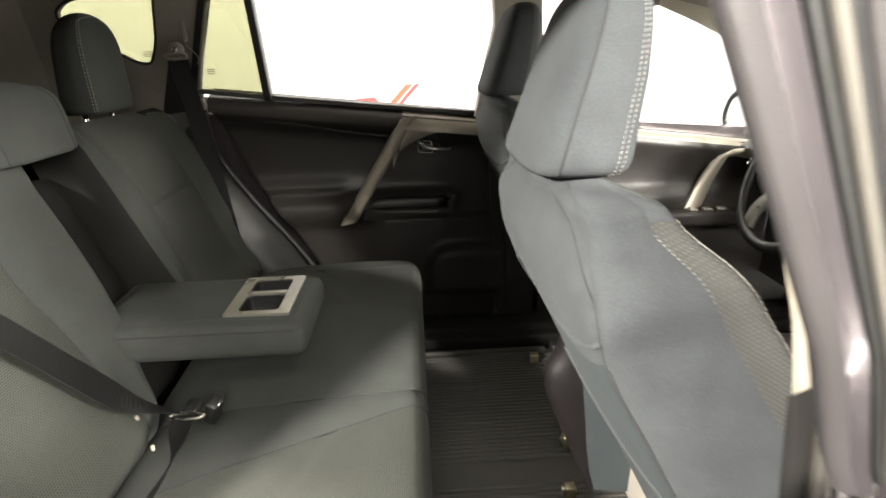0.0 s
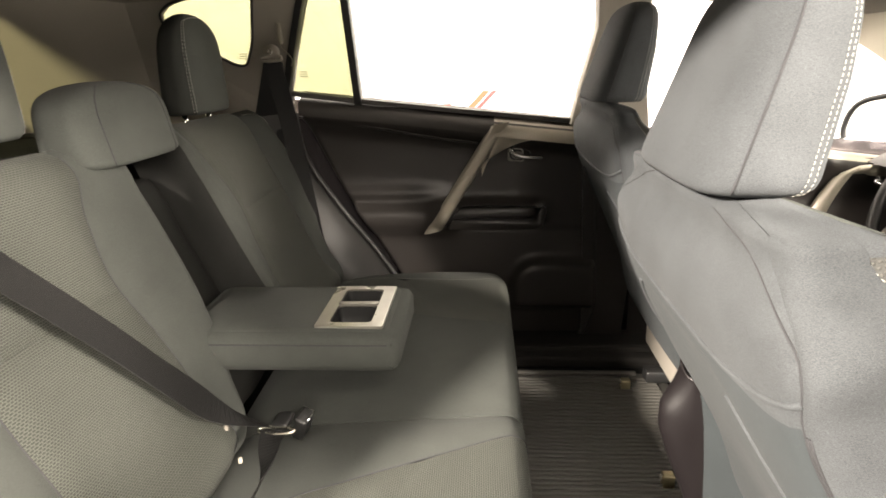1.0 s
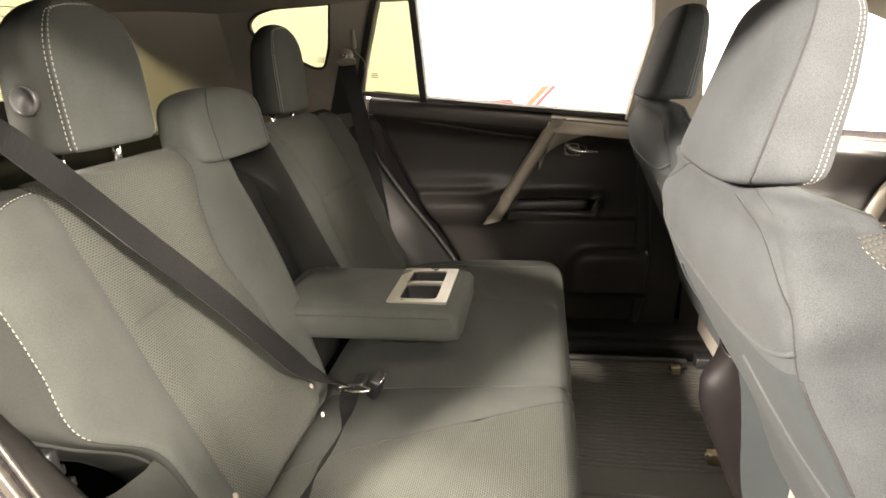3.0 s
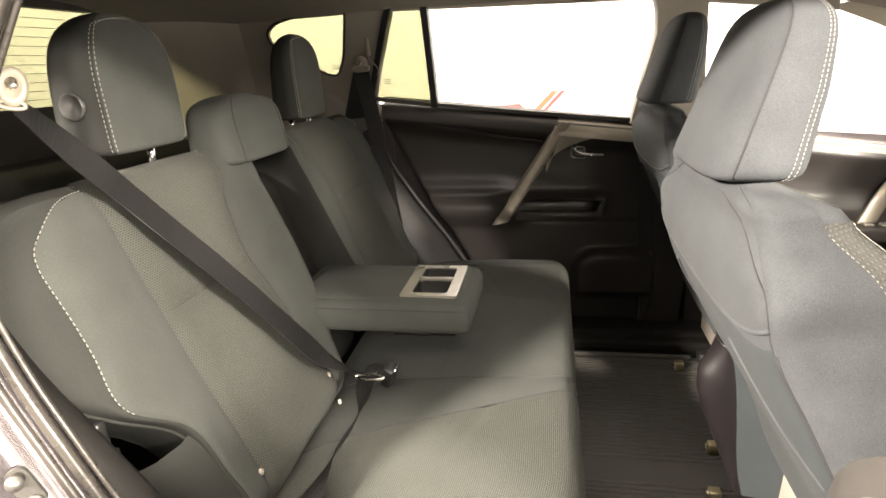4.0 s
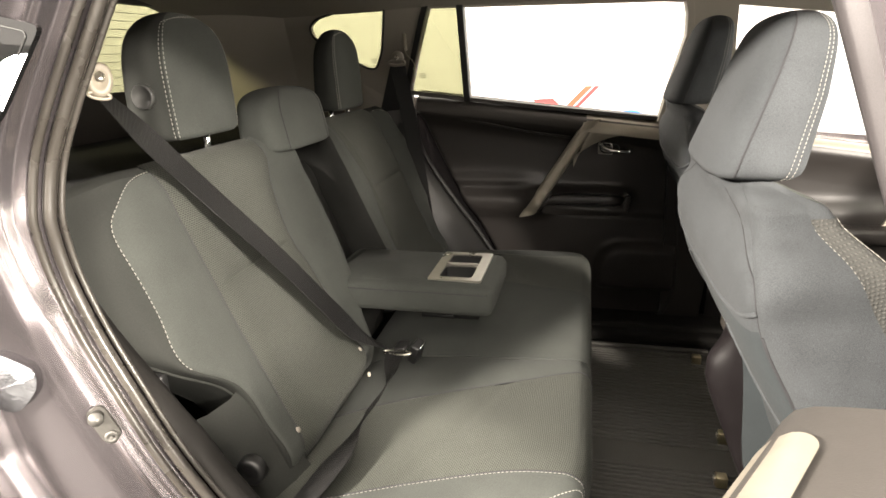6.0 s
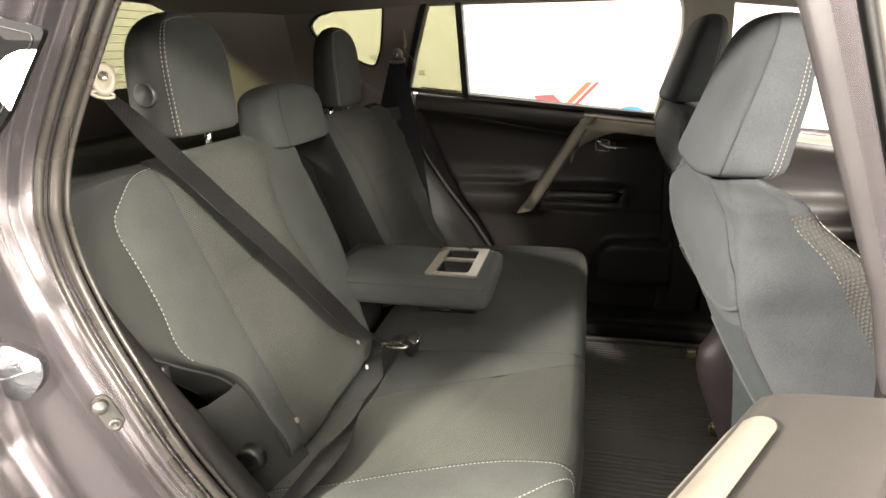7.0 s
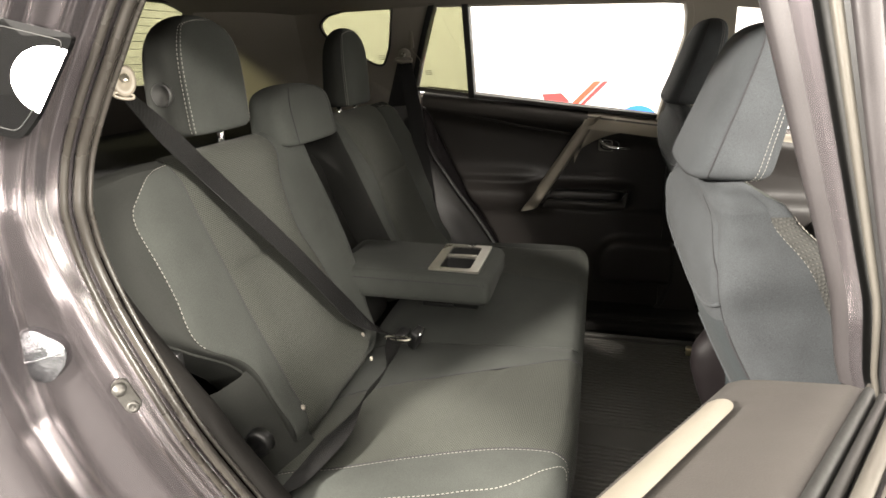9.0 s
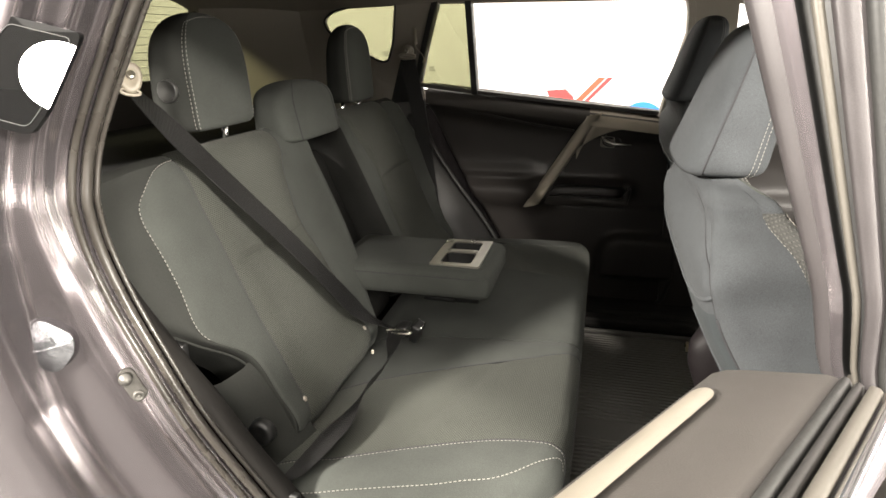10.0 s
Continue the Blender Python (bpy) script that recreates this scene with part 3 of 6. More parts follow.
# ---- cushions: x runs forward, profile across y ----
def cushion(name, y_out, y_in, sign, label, seam_out, seam_in):
    """A bench cushion, lofted along its depth, with a woven middle."""
    t = thing(name, (0.38, sign * (y_out + y_in) / 2, 0.40), label, "car seat", "rear bench")
    xs = np.array([0.10, 0.16, 0.26, 0.38, 0.50, 0.58, 0.607, 0.621, 0.622, 0.615, 0.60])
    top = np.array([0.60, 0.634, 0.654, 0.664, 0.672, 0.678, 0.672, 0.652, 0.60, 0.52, 0.46])
    so, si = hermite([0.1, 0.26, 0.5, 0.62], seam_out, np.clip(xs, 0.1, 0.62)), hermite([0.1, 0.26, 0.5, 0.62], seam_in, np.clip(xs, 0.1, 0.62))
    out_edge = np.array([y_out] * 11) - np.array([0.0, 0, 0, 0, 0.012, 0.04, 0.06, 0.075, 0.08, 0.075, 0.07]) * (1 if y_out > 0.3 else 0)
    q = np.linspace(0, len(xs) - 1, 90)
    idx = np.arange(len(xs))
    X, Z, SO, SI, OE = (hermite(idx, a, q) for a in (xs, top, so, si, out_edge))

    def round_x(x, y):
        """The front edge falls back towards the outer end."""
        return x - (0.075 if sign < 0 else 0.03) * np.clip((x - 0.25) / 0.35, 0, 1) * np.clip((y - 0.42) / 0.21, 0, 1.2) ** 2

    def strip(f0, f1, n, crown0, crown1, pleat=0.0):
        ss = np.linspace(0, 1, n)
        Y = f0[:, None] + (f1 - f0)[:, None] * ss
        drop = crown0 * (1 - ss) ** 2.5 + crown1 * ss**2.5
        ZZ = Z[:, None] - drop - pleat * np.exp(-(((X[:, None] - 0.34 - 0.12 * ss) / 0.011) ** 2))
        P = np.stack([round_x(np.repeat(X[:, None], n, 1), Y), sign * Y, ZZ], axis=2)
        run = np.concatenate([[0], np.cumsum(np.hypot(np.diff(X), np.diff(Z)))])
        return sheet(P, uv=np.stack([Y, np.repeat(run[:, None], n, 1)], axis=2))

    edge = np.full(90, y_in)
    place("outer_bolster", strip(OE, SO, 14, 0.028, 0.003), CLOTH, t)
    place("insert", strip(SO, SI, 24, 0.003, 0.003, 0.004), WEAVE, t, "woven grey insert")
    place("inner_bolster", strip(SI, edge, 14, 0.003, 0.017), CLOTH, t)
    place("outer_side", sheet(np.stack([np.stack([round_x(X, OE), sign * OE, Z - 0.028], 1), np.stack([round_x(X, OE) * 0.98, sign * (OE + 0.004), np.full(90, 0.44)], 1)])), CLOTH, t)
    place("inner_side", sheet(np.stack([np.stack([X, sign * edge, Z - 0.017], 1), np.stack([X * 0.98, sign * (edge + 0.004), np.full(90, 0.44)], 1)])), CLOTH, t)
    for line, drop in ((SO, 0.003), (SI, 0.003)) if sign < 0 else ():
        place("seam", tube([Vector((round_x(x, y), sign * y, z - drop)) for x, y, z in zip(X[6:75], line[6:75], Z[6:75])], 0.0013, 6), SEAM, t)
    hem = hermite([0.1, 0.24, 0.37, 0.50, 0.585, 0.622], [0.662, 0.655, 0.637, 0.608, 0.57, 0.513], np.clip(X, 0.1, 0.622)) if sign < 0 else OE - 0.01
    drop = 0.028 * (1 - np.clip((OE - hem) / (OE - SO), 0, 1)) ** 2.5
    pts = [Vector((round_x(x, y) + 0.001, sign * y, z - d + 0.0012)) for x, y, z, d in zip(X[8:68], hem[8:68], Z[8:68], drop[8:68])]
    stitches("stitching", pts, THREAD, t, label="pale contrast stitching")
    pts = [Vector((round_x(x, y + 0.004) + 0.0008, sign * (y + 0.004), z - 0.0015)) for x, y, z in zip(X[8:66], SO[8:66], Z[8:66])]
    stitches("seam_stitching", pts, GREY_THREAD, t, 0.004, 0.0024, 0.0005, label="pale contrast stitching")
    part("base", box(0.12, 0.58, *sorted((sign * (y_in + 0.01), sign * (y_out - 0.06))), 0.40, 0.50, 0.01), BLACK, t)
    return t


cushion("seat_cushion", 0.672, 0.132, -1, "charcoal cloth rear seat cushion with a woven middle", [0.60, 0.585, 0.508, 0.50], [0.40, 0.335, 0.24, 0.195])
cushion("seat_cushion", 0.62, -0.128, 1, "wide charcoal cloth rear seat cushion under the armrest", [0.56, 0.54, 0.48, 0.47], [0.40, 0.335, 0.24, 0.195])


# ---- front seats ----
FV = [-0.56, -0.35, -0.15, -0.055, 0.008, 0.04]


def front_seat(yc, dx, dz, sign, label):
    """A front seat from behind: shell, bolsters, headrest, lower panel and pocket."""
    g = lambda *r: list(r)
    ys = [g(0, 0, 0, 0, 0, 0), g(.15, .17, .18, .18, .165, .13), g(.225, .245, .256, .258, .255, .20), g(.25, .27, .281, .280, .272, .228), g(.262, .28, .284, .278, .266, .232),
          g(.257, .275, .279, .273, .260, .226), g(.17, .18, .175, .165, .15, .13), g(0, 0, 0, 0, 0, 0)]
    ws = [g(.0, -.01, -.028, -.026, -.008, .022), g(.003, -.01, -.028, -.024, -.004, .024), g(.01, .005, -.006, -.010, .004, .026), g(.05, .045, .04, .035, .036, .036), g(.125, .122, .114, .100, .090, .076),
          g(.150, .146, .138, .127, .116, .100), g(.14, .125, .105, .092, .082, .072), g(.12, .105, .09, .08, .075, .07)]
    if sign > 0:
        for k in range(4):
            ws[k][0], ws[k][1] = ws[k][0] - 0.03, ws[k][1] - 0.02
        ws[4], ws[5] = g(.10, .09, .08, .068, .06, .055), g(.15, .13, .11, .09, .078, .066)
    # both halves of the ring
    full_y = [[-v for v in r] for r in ys[::-1]][:-1] + ys
    full_w = ws[::-1][:-1] + ws
    full_y, full_w = full_y[7:] + full_y[1:8], full_w[7:] + full_w[1:8]
    seams = (2, 12)

    def groove(U, V):
        out = 0
        for s in seams:
            out = out - 0.003 * np.exp(-(((U - s) / 0.06) ** 2)) * np.where((U < 3) | (U > 11), -1, 1) * np.clip((0.045 - V) / 0.03, 0, 1)
        # hollow of the lower back, bounded by a slanting piping
        edge = np.clip(13.1 + (V + 0.111) * 6.3, 12.2, 13.6)
        hollow = 1 / (1 + np.exp(-np.clip((U - edge) / 0.05, -40, 40))) + 1 / (1 + np.exp(-np.clip((14 - edge - U) / 0.05, -40, 40)))
        return out + 0.006 * hollow / (1 + np.exp(np.clip((V + 0.085) / 0.008, -40, 40)))

    f = Loft((0.76 + dx, yc, 1.03 + dz), LEAN, FV, full_y, full_w, 1, groove, cap=0.032, foot=0.03, pivot=0.55, sag=lambda w, v: 0.30 * np.maximum(0, w - 0.03) * np.clip((v + 0.2) / 0.22, 0, 1))
    t = thing("car_seat", (0.95 + dx, yc, 0.40), label, "car seat", "front seats")
    top, low = 0.0725, -0.5905
    mid = -0.055
    f.panel("back_panel", 0, 2, mid, top, CLOTH_FRONT, t, nu=16)
    f.panel("back_panel", 12, 14, mid, top, CLOTH_FRONT, t, nu=16)
    # mesh inlay between a seam at the side and a stitched border at the bolster's crest
    rim_u = lambda v: 9.0
    side_u = lambda v: float(np.interp(v, [-0.30, -0.10, -0.03, 0.02, 0.07], [10.22, 10.19, 10.13, 10.04, 9.92]))
    other = lambda g: lambda v: 14 - g(v)
    f.strip("side_panel", lambda v: 2, other(side_u), low, top, CLOTH_FRONT, t, nu=14)
    f.strip("side_panel", side_u, lambda v: 12, low, top, CLOTH_FRONT, t, nu=14)
    f.strip("mesh_panel", other(side_u), other(rim_u), low, 0.05, WEAVE_BIG, t, "perforated mesh cloth panel")
    f.strip("mesh_panel", rim_u, side_u, low, 0.05, WEAVE_BIG, t, "perforated mesh cloth panel")
    f.strip("shoulder", other(side_u), other(rim_u), 0.05, top, CLOTH_FRONT, t)
    f.strip("shoulder", rim_u, side_u, 0.05, top, CLOTH_FRONT, t)
    f.panel("front_panel", 5, 9, low, top, CLOTH, t, nu=26)
    f.panel("lower_back_panel", 0, 2, low, mid, CLOTH_LOWER, t, nu=16)
    f.panel("lower_back_panel", 12, 14, low, mid, CLOTH_LOWER, t, nu=16)
    vv = np.linspace(-0.45, 0.048, 90)
    for u in (9.03, 9.13, 4.97, 4.87):
        pts, _ = f.line(np.full(90, u), vv)
        stitches("stitching", pts, THREAD, t, 0.0040, 0.0022, 0.00042, label="pale contrast stitching")
    for g in (side_u, other(side_u)):
        pts, _ = f.line([g(v) for v in vv], vv, 0.0004)
        stitches("edge_stitching", pts, GREY_THREAD, t, 0.0030, 0.0026, 0.0004, label="fine grey stitching")
    for u in (2, 12):
        vv = np.linspace(-0.55, 0.06, 90)
        bend = 1.3 * np.clip((vv + 0.005) / 0.065, 0, 1) ** 2.2 * (1 if u == 12 else -1)
        pts, _ = f.line(u + bend, vv, 0.0)
        place("seam", tube(pts, 0.0009, 6), SEAM, t)
    return f, t


FRONT_RIGHT, front_right = front_seat(-0.36, 0.0, 0.0, -1, "blue-grey cloth front passenger seat with mesh bolsters")
FRONT_LEFT, front_left = front_seat(0.36, 0.04, 0.03, 1, "dark blue-grey cloth driver's seat")
for yc, dx, dz in ((-0.36, 0.0, 0.0), (0.36, 0.04, 0.03)):
    headrest("front_headrest", cy=yc, z0=1.111 + dz, z1=1.305 + dz, a0=0.132, xf=lambda h, d=dx: 0.85 + d + 0.012 * np.minimum(h * 2, 1) + 0.006 * h, xb=lambda h, d=dx: 0.735 + d + 0.07 * h,
             label="blue-grey cloth front headrest with pale double stitching", group="front headrests", cloth=CLOTH_FRONT, a_top=0.84, power=6, start=0.45, n=3.8, fine=0.7, stitch_at=((12, 0.0, 0.96), (160, 0.0, 0.96)), seam_at=((199, 0.02, 0.97), (341, 0.02, 0.97)))


# ---- armrest ----
def armrest():
    t = thing("armrest", (0.25, -0.017, 0.735), "folded-down charcoal cloth armrest with two cup holders", "armrest")
    hx0, hx1, hy0, hy1 = 0.294, 0.366, -0.09, 0.06
    x0, x1, y0, y1, z0, z1 = 0.03, 0.418, -0.137, 0.103, 0.738, 0.806
    # padded block: rings of a rounded rectangle, with an opening in its top for the cups
    rows = []
    for inset, z in ((0.02, z0 + 0.002), (0.006, z0 + 0.006), (0.0, z0 + 0.018), (0.0, (z0 + z1) / 2), (0.0, z1 - 0.018), (0.004, z1 - 0.008), (0.012, z1 - 0.002), (0.02, z1)):
        loop = round_loop([(x0 + inset, y0 + inset), (x1 - inset, y0 + inset), (x1 - inset, y1 - inset), (x0 + inset, y1 - inset)], 0.022, 7)
        rows.append([(a, b, z + 0.004 * math.sin((a - x0) / (x1 - x0) * math.pi) * (z > z0 + 0.03)) for a, b in loop])
    place("pad", sheet(np.array(rows), closed=True), CLOTH, t)
    outer = round_loop([(x0 + 0.02, y0 + 0.02), (x1 - 0.02, y0 + 0.02), (x1 - 0.02, y1 - 0.02), (x0 + 0.02, y1 - 0.02)], 0.022, 7)
    hole = [(hx0 - 0.006, hy0 - 0.006), (hx1 + 0.006, hy0 - 0.006), (hx1 + 0.006, hy1 + 0.006), (hx0 - 0.006, hy1 + 0.006)]
    part("top_cloth", plate(outer, [hole], lambda a, b: (a, b, z1 + 0.004 * math.sin((a - x0) / (x1 - x0) * math.pi)), 0.003, (0, 0, -1)), CLOTH, t)
    part("under_cloth", plate(outer, [], lambda a, b: (a, b, z0 + 0.002), 0.003, (0, 0, 1)), CLOTH, t)
    zb = 0.8125
    frame_loop = round_loop([(0.272, -0.106), (0.388, -0.106), (0.388, 0.076), (0.272, 0.076)], 0.005)
    mid = -0.012
    cups = [round_loop([(hx0, a), (hx1, a), (hx1, b), (hx0, b)], 0.01) for a, b in ((hy0, mid - 0.004), (mid + 0.004, hy1))]
    part("bezel", plate(frame_loop, cups, lambda a, b: (a, b, zb), 0.005, (0, 0, -1)), SILVER, t, "satin silver cup holder surround", smooth=False)
    for c in cups:
        rows = [[(a, b, z) for a, b in c] for z in (zb - 0.003, zb - 0.02, zb - 0.05)]
        rows.append([(sum(a for a, b in c) / len(c), sum(b for a, b in c) / len(c), zb - 0.052)] * len(c))
        place("cup_well", sheet(np.array(rows), closed=True), BLACK, t, "black plastic cup well")
    lip = [Vector((a, mid, zb + 0.0015)) for a in np.linspace(hx0, hx1, 8)]
    place("cup_bridge", tube(lip, 0.004, 8), SILVER, t)
    for y in (y0 + 0.001, y1 - 0.001):
        pts = [Vector((a, y, z1 - 0.014)) for a in np.linspace(x0 + 0.02, x1 - 0.02, 30)]
        place("seam", tube(pts, 0.0011, 6), SEAM, t)
    pts = [Vector((x1 - 0.012, y0 + 0.004, z)) for z in np.linspace(z0 + 0.012, z1 - 0.01, 20)]
    place("corner_piping", tube(pts, 0.0022, 6), CLOTH, t)
    return t


armrest()


# ---- cabin, left side ----
def left_y(z):
    """Inner face of the left side: upright below the belt, leaning in above it."""
    return 0.70 - 0.28 * max(0.0, z - 1.10)


def left_lift(off=0.0):
    return lambda a, b: (a, left_y(b) + off, b)


def struct(name, bm, material, label, category, smooth=False):
    return tagged(link(name, bm, material, None, smooth=smooth), label, category, kind="structure")


# rear quarter trim with its window opening, C-pillar, cargo side
QUARTER = [(-0.292, 1.362), (-0.262, 1.386), (-0.147, 1.411), (-0.03, 1.414), (-0.058, 1.282), (-0.085, 1.228), (-0.117, 1.231), (-0.283, 1.328)]
outer = [(0.11, 1.44), (0.062, 1.314), (0.022, 1.18), (0.024, 1.09), (-0.02, 1.06), (-0.84, 1.06), (-0.74, 1.47)]
trim = struct("quarter_trim", plate(round_loop(outer, 0.02, 3), [round_loop(QUARTER, 0.022)], left_lift(0.0), 0.02, (0, 1, 0)), TAUPE, "taupe plastic quarter trim round the rear side window", "wall trim")
ring = [Vector((a, left_y(b) - 0.001, b)) for a, b in round_loop(QUARTER, 0.022)]
tagged(place("window_gasket", tube(ring + ring[:1], 0.004, 6), BLACK, None), "thin black rubber gasket round the side window", "gasket", kind="structure")
win = thing("quarter_window", (-0.16, 0.66, 1.23), "green tinted fixed rear side window", "window", kind="structure")
part("pane", plate([(x + (x + 0.16) * 0.12, z + (z - 1.32) * 0.1) for x, z in QUARTER], [], left_lift(0.022), 0.004, (0, 1, 0)), PRIVACY, win, smooth=False)
for k in range(3):
    part("etched_mark", box(-0.108 + 0.0 * k, -0.085, left_y(1.25) + 0.0185, left_y(1.25) + 0.0195, 1.247 + k * 0.006, 1.249 + k * 0.006, 0), BLACK, win, "tiny printed safety mark", smooth=False)

struct("belt_slot", plate([(-0.036, 1.236), (0.016, 1.236), (0.02, 1.062), (-0.10, 1.062)], [], left_lift(-0.005), 0.004, (0, 1, 0)), BLACK, "black lower pillar lining behind the belt", "wall trim")

# soft swelling of the trim ahead of the tailgate
pillar = np.array([[(-0.34 - (0.49 - 0.13 * v) * u, left_y(1.06 + 0.40 * v) + 0.005 - (0.06 * u**1.5) - 0.02 * math.sin(u * math.pi), 1.06 + 0.41 * v) for u in np.linspace(0, 1, 30)] for v in np.linspace(0, 1, 14)])
tagged(place("rear_pillar_trim", sheet(pillar), TAUPE, None), "taupe plastic rear pillar trim curving to the tailgate", "wall trim", kind="structure")


def tail_lift(a, b):
    return (-0.85 + 0.35 * max(0.0, b - 1.1), a, b)


REAR = round_loop([(-0.60, 1.185), (0.60, 1.185), (0.575, 1.435), (-0.575, 1.435)], 0.05)
struct("tailgate_trim", plate([(-0.72, 0.45), (0.72, 0.45), (0.72, 1.09), (0.60, 1.50), (-0.60, 1.50), (-0.72, 1.09)], [REAR], tail_lift, 0.03, (-1, 0, 0)), DOOR_DARK, "dark plastic tailgate trim round the rear window", "wall trim")
rear = thing("rear_window", (-0.85, 0, 1.12), "green tinted rear window with fine heater lines", "window", kind="structure")
part("pane", plate([(a * 1.02, b + (b - 1.28) * 0.05) for a, b in REAR], [], lambda a, b: (tail_lift(a, b)[0] - 0.022, a, b), 0.004, (-1, 0, 0)), PRIVACY, rear, smooth=False)
for k in range(11):
    z = 1.205 + 0.023 * k
    x = tail_lift(0, z)[0] - 0.019
    place("heater_line", tube([Vector((x, -0.58, z)), Vector((x, 0.58, z))], 0.0008, 5), BLACK, rear, "fine dark heater wire")
struct("cargo_cover", box(-0.83, -0.22, -0.62, 0.62, 1.03, 1.05, 0.006), CARPET, "black cargo cover behind the rear bench", "cargo cover")
slab("cargo_floor", -0.84, 0.2, -0.66, 0.66, 0.42, 0.44, CARPET, "black cargo floor carpet", "floor")
struct("cargo_side", box(-0.84, 0.02, 0.645, 0.70, 0.44, 1.06, 0.01), BLACK, "black cargo side lining", "wall trim")
struct("cargo_side", box(-0.84, -0.06, -0.70, -0.645, 0.44, 1.06, 0.01), BLACK, "black cargo side lining", "wall trim")

# roof lining: a shallow vault
P = np.array([[(x, y, 1.475 - 0.075 * abs(y / 0.62) ** 4 - 0.05 * max(0, (x - 0.9) / 0.9) ** 2 - 0.02 * max(0, -x)) for y in np.linspace(-0.64, 0.62, 40)] for x in np.linspace(-0.76, 1.75, 40)])
tagged(place("headliner", sheet(P), HEADLINER, None), "pale woven cloth headliner", "ceiling", kind="structure")
P2 = P + np.array((0, 0, 0.05))
tagged(place("roof_panel", sheet(P2), PAINT, None), "grey metallic roof panel", "roof", kind="structure")

# ---- seat belts at the pillars ----
def d_ring(y, sign, label):
    """Ivory belt guide with its bolt."""
    t = thing("belt_guide", (0.0, y, 1.22), label, "seat belt guide", "belt guides")
    if sign < 0:
        z = Vector((0.72, -0.66, 0.2)).normalized()
        x = Vector((0.2, 0.1, 1)).cross(z).normalized()
        m = Matrix.Translation((0.007, y + 0.004, 1.247)) @ Matrix((x, z.cross(x), z)).transposed().to_4x4()
        th = np.linspace(0, 2 * math.pi, 28, endpoint=False)
        rows = [[tuple(m @ Vector((0.0145 * k * math.cos(a), 0.022 * k * math.sin(a), h))) for a in th] for k, h in ((0.0, -0.008), (0.85, -0.008), (1.0, -0.002), (1.0, 0.003), (0.88, 0.008), (0.6, 0.009), (0.42, 0.004), (0.0, 0.003))]
        place("plate", sheet(np.array(rows), closed=True), IVORY, t)
        place("bolt", turned([(0.0, 0.003), (0.006, 0.003), (0.006, 0.008), (0.0, 0.007)], m @ Matrix.Translation((0, 0.004, 0)), 12), STEEL, t)
        lip = [m @ Vector((0.012 * math.cos(a), -0.019 + 0.004 * math.sin(a), 0.005)) for a in th]
        place("slot", tube(lip + lip[:1], 0.0022, 6), IVORY, t)
        return t
    th = np.linspace(0, 2 * math.pi, 26, endpoint=False)
    loop = [Vector((0.004 + 0.027 * math.cos(a), y - sign * 0.006, 1.246 + 0.007 * math.sin(a))) for a in th]
    place("loop", tube(loop + loop[:1], 0.0048, 10), TAUPE, t)
    m = Matrix.Translation((0.004, y + sign * 0.012, 1.262)) @ pose(0, 0, 0, 90 * sign, 0, 0)
    place("cover", turned([(0.0, 0.0), (0.019, 0.0), (0.02, 0.012), (0.016, 0.02), (0.0, 0.022)], m, 24), TAUPE, t)
    place("bolt", turned([(0.0, 0.0), (0.007, 0.0), (0.007, 0.022), (0.004, 0.023), (0.0, 0.019)], m, 12), STEEL, t)
    return t


d_ring(0.612, 1, "ivory plastic belt guide on the taupe pillar")
d_ring(-0.612, -1, "ivory plastic belt guide at the door pillar")
hook = thing("coat_hook", (0.03, 0.65, 1.30), "small white coat hook with a loop of cord", "hook")
part("body", box(0.016, 0.028, 0.632, 0.65, 1.282, 1.335, 0.004), IVORY, hook)
place("cord", tube(curve([(0.022, 0.632, 1.29), (0.03, 0.625, 1.27), (0.045, 0.628, 1.255), (0.052, 0.635, 1.238), (0.046, 0.64, 1.225)], 20), 0.0016, 6), IVORY, hook, "thin white cord")


def belt(pts, wides, label, n=60, end=1.0):
    t = thing("seat_belt", tuple(pts[-1]), label, "seat belt", "seat belts")
    P = curve(pts, n)
    k = np.linspace(0, len(wides) - 1, n)
    W = [Vector(w) for w in hermite(np.arange(len(wides)), wides, k)]
    half = 0.0235
    place("webbing", ribbon(P, [w.normalized() * half * s for w, s in zip(W, np.interp(np.linspace(0, 1, n), [0, 0.86, 0.97, 1], [1, 1, end, end]))]), WEBBING, t, smooth=False)
    return t, P, W


belt([(0.006, 0.602, 1.235), (0.03, 0.598, 1.12), (0.06, 0.585, 0.95), (0.085, 0.565, 0.80), (0.105, 0.55, 0.64)], [(1.0, 0.25, 0.1)] * 2 + [(1.0, 0.2, 0.15)] * 3, "black webbing seat belt hanging beside the far seat")

# ---- wheelhouse trim between the far seat and the door ----
EDGE = [(0.024, 1.10), (0.04, 0.99), (0.125, 0.84), (0.228, 0.70), (0.29, 0.606), (0.34, 0.52), (0.43, 0.40)]
e = curve([(x, 0.69, z) for x, z in EDGE], 40)
rows = []
for k in np.linspace(0, 1, 12):
    rows.append([(p.x - 0.16 * k - 0.01 * math.sin(k * math.pi), p.y - 0.075 * k**0.6 - 0.018 * math.sin(k * math.pi), p.z - 0.01 * k) for p in e])
tagged(place("wheelhouse_trim", sheet(np.array(rows)), GLOSS_TRIM, None), "dark grey curved plastic wheelhouse trim", "wall trim", kind="structure")
tagged(place("door_seal", tube([p + Vector((0.006, -0.012, 0)) for p in e], 0.008, 8), RUBBER, None), "black rubber door seal", "seal", kind="structure")

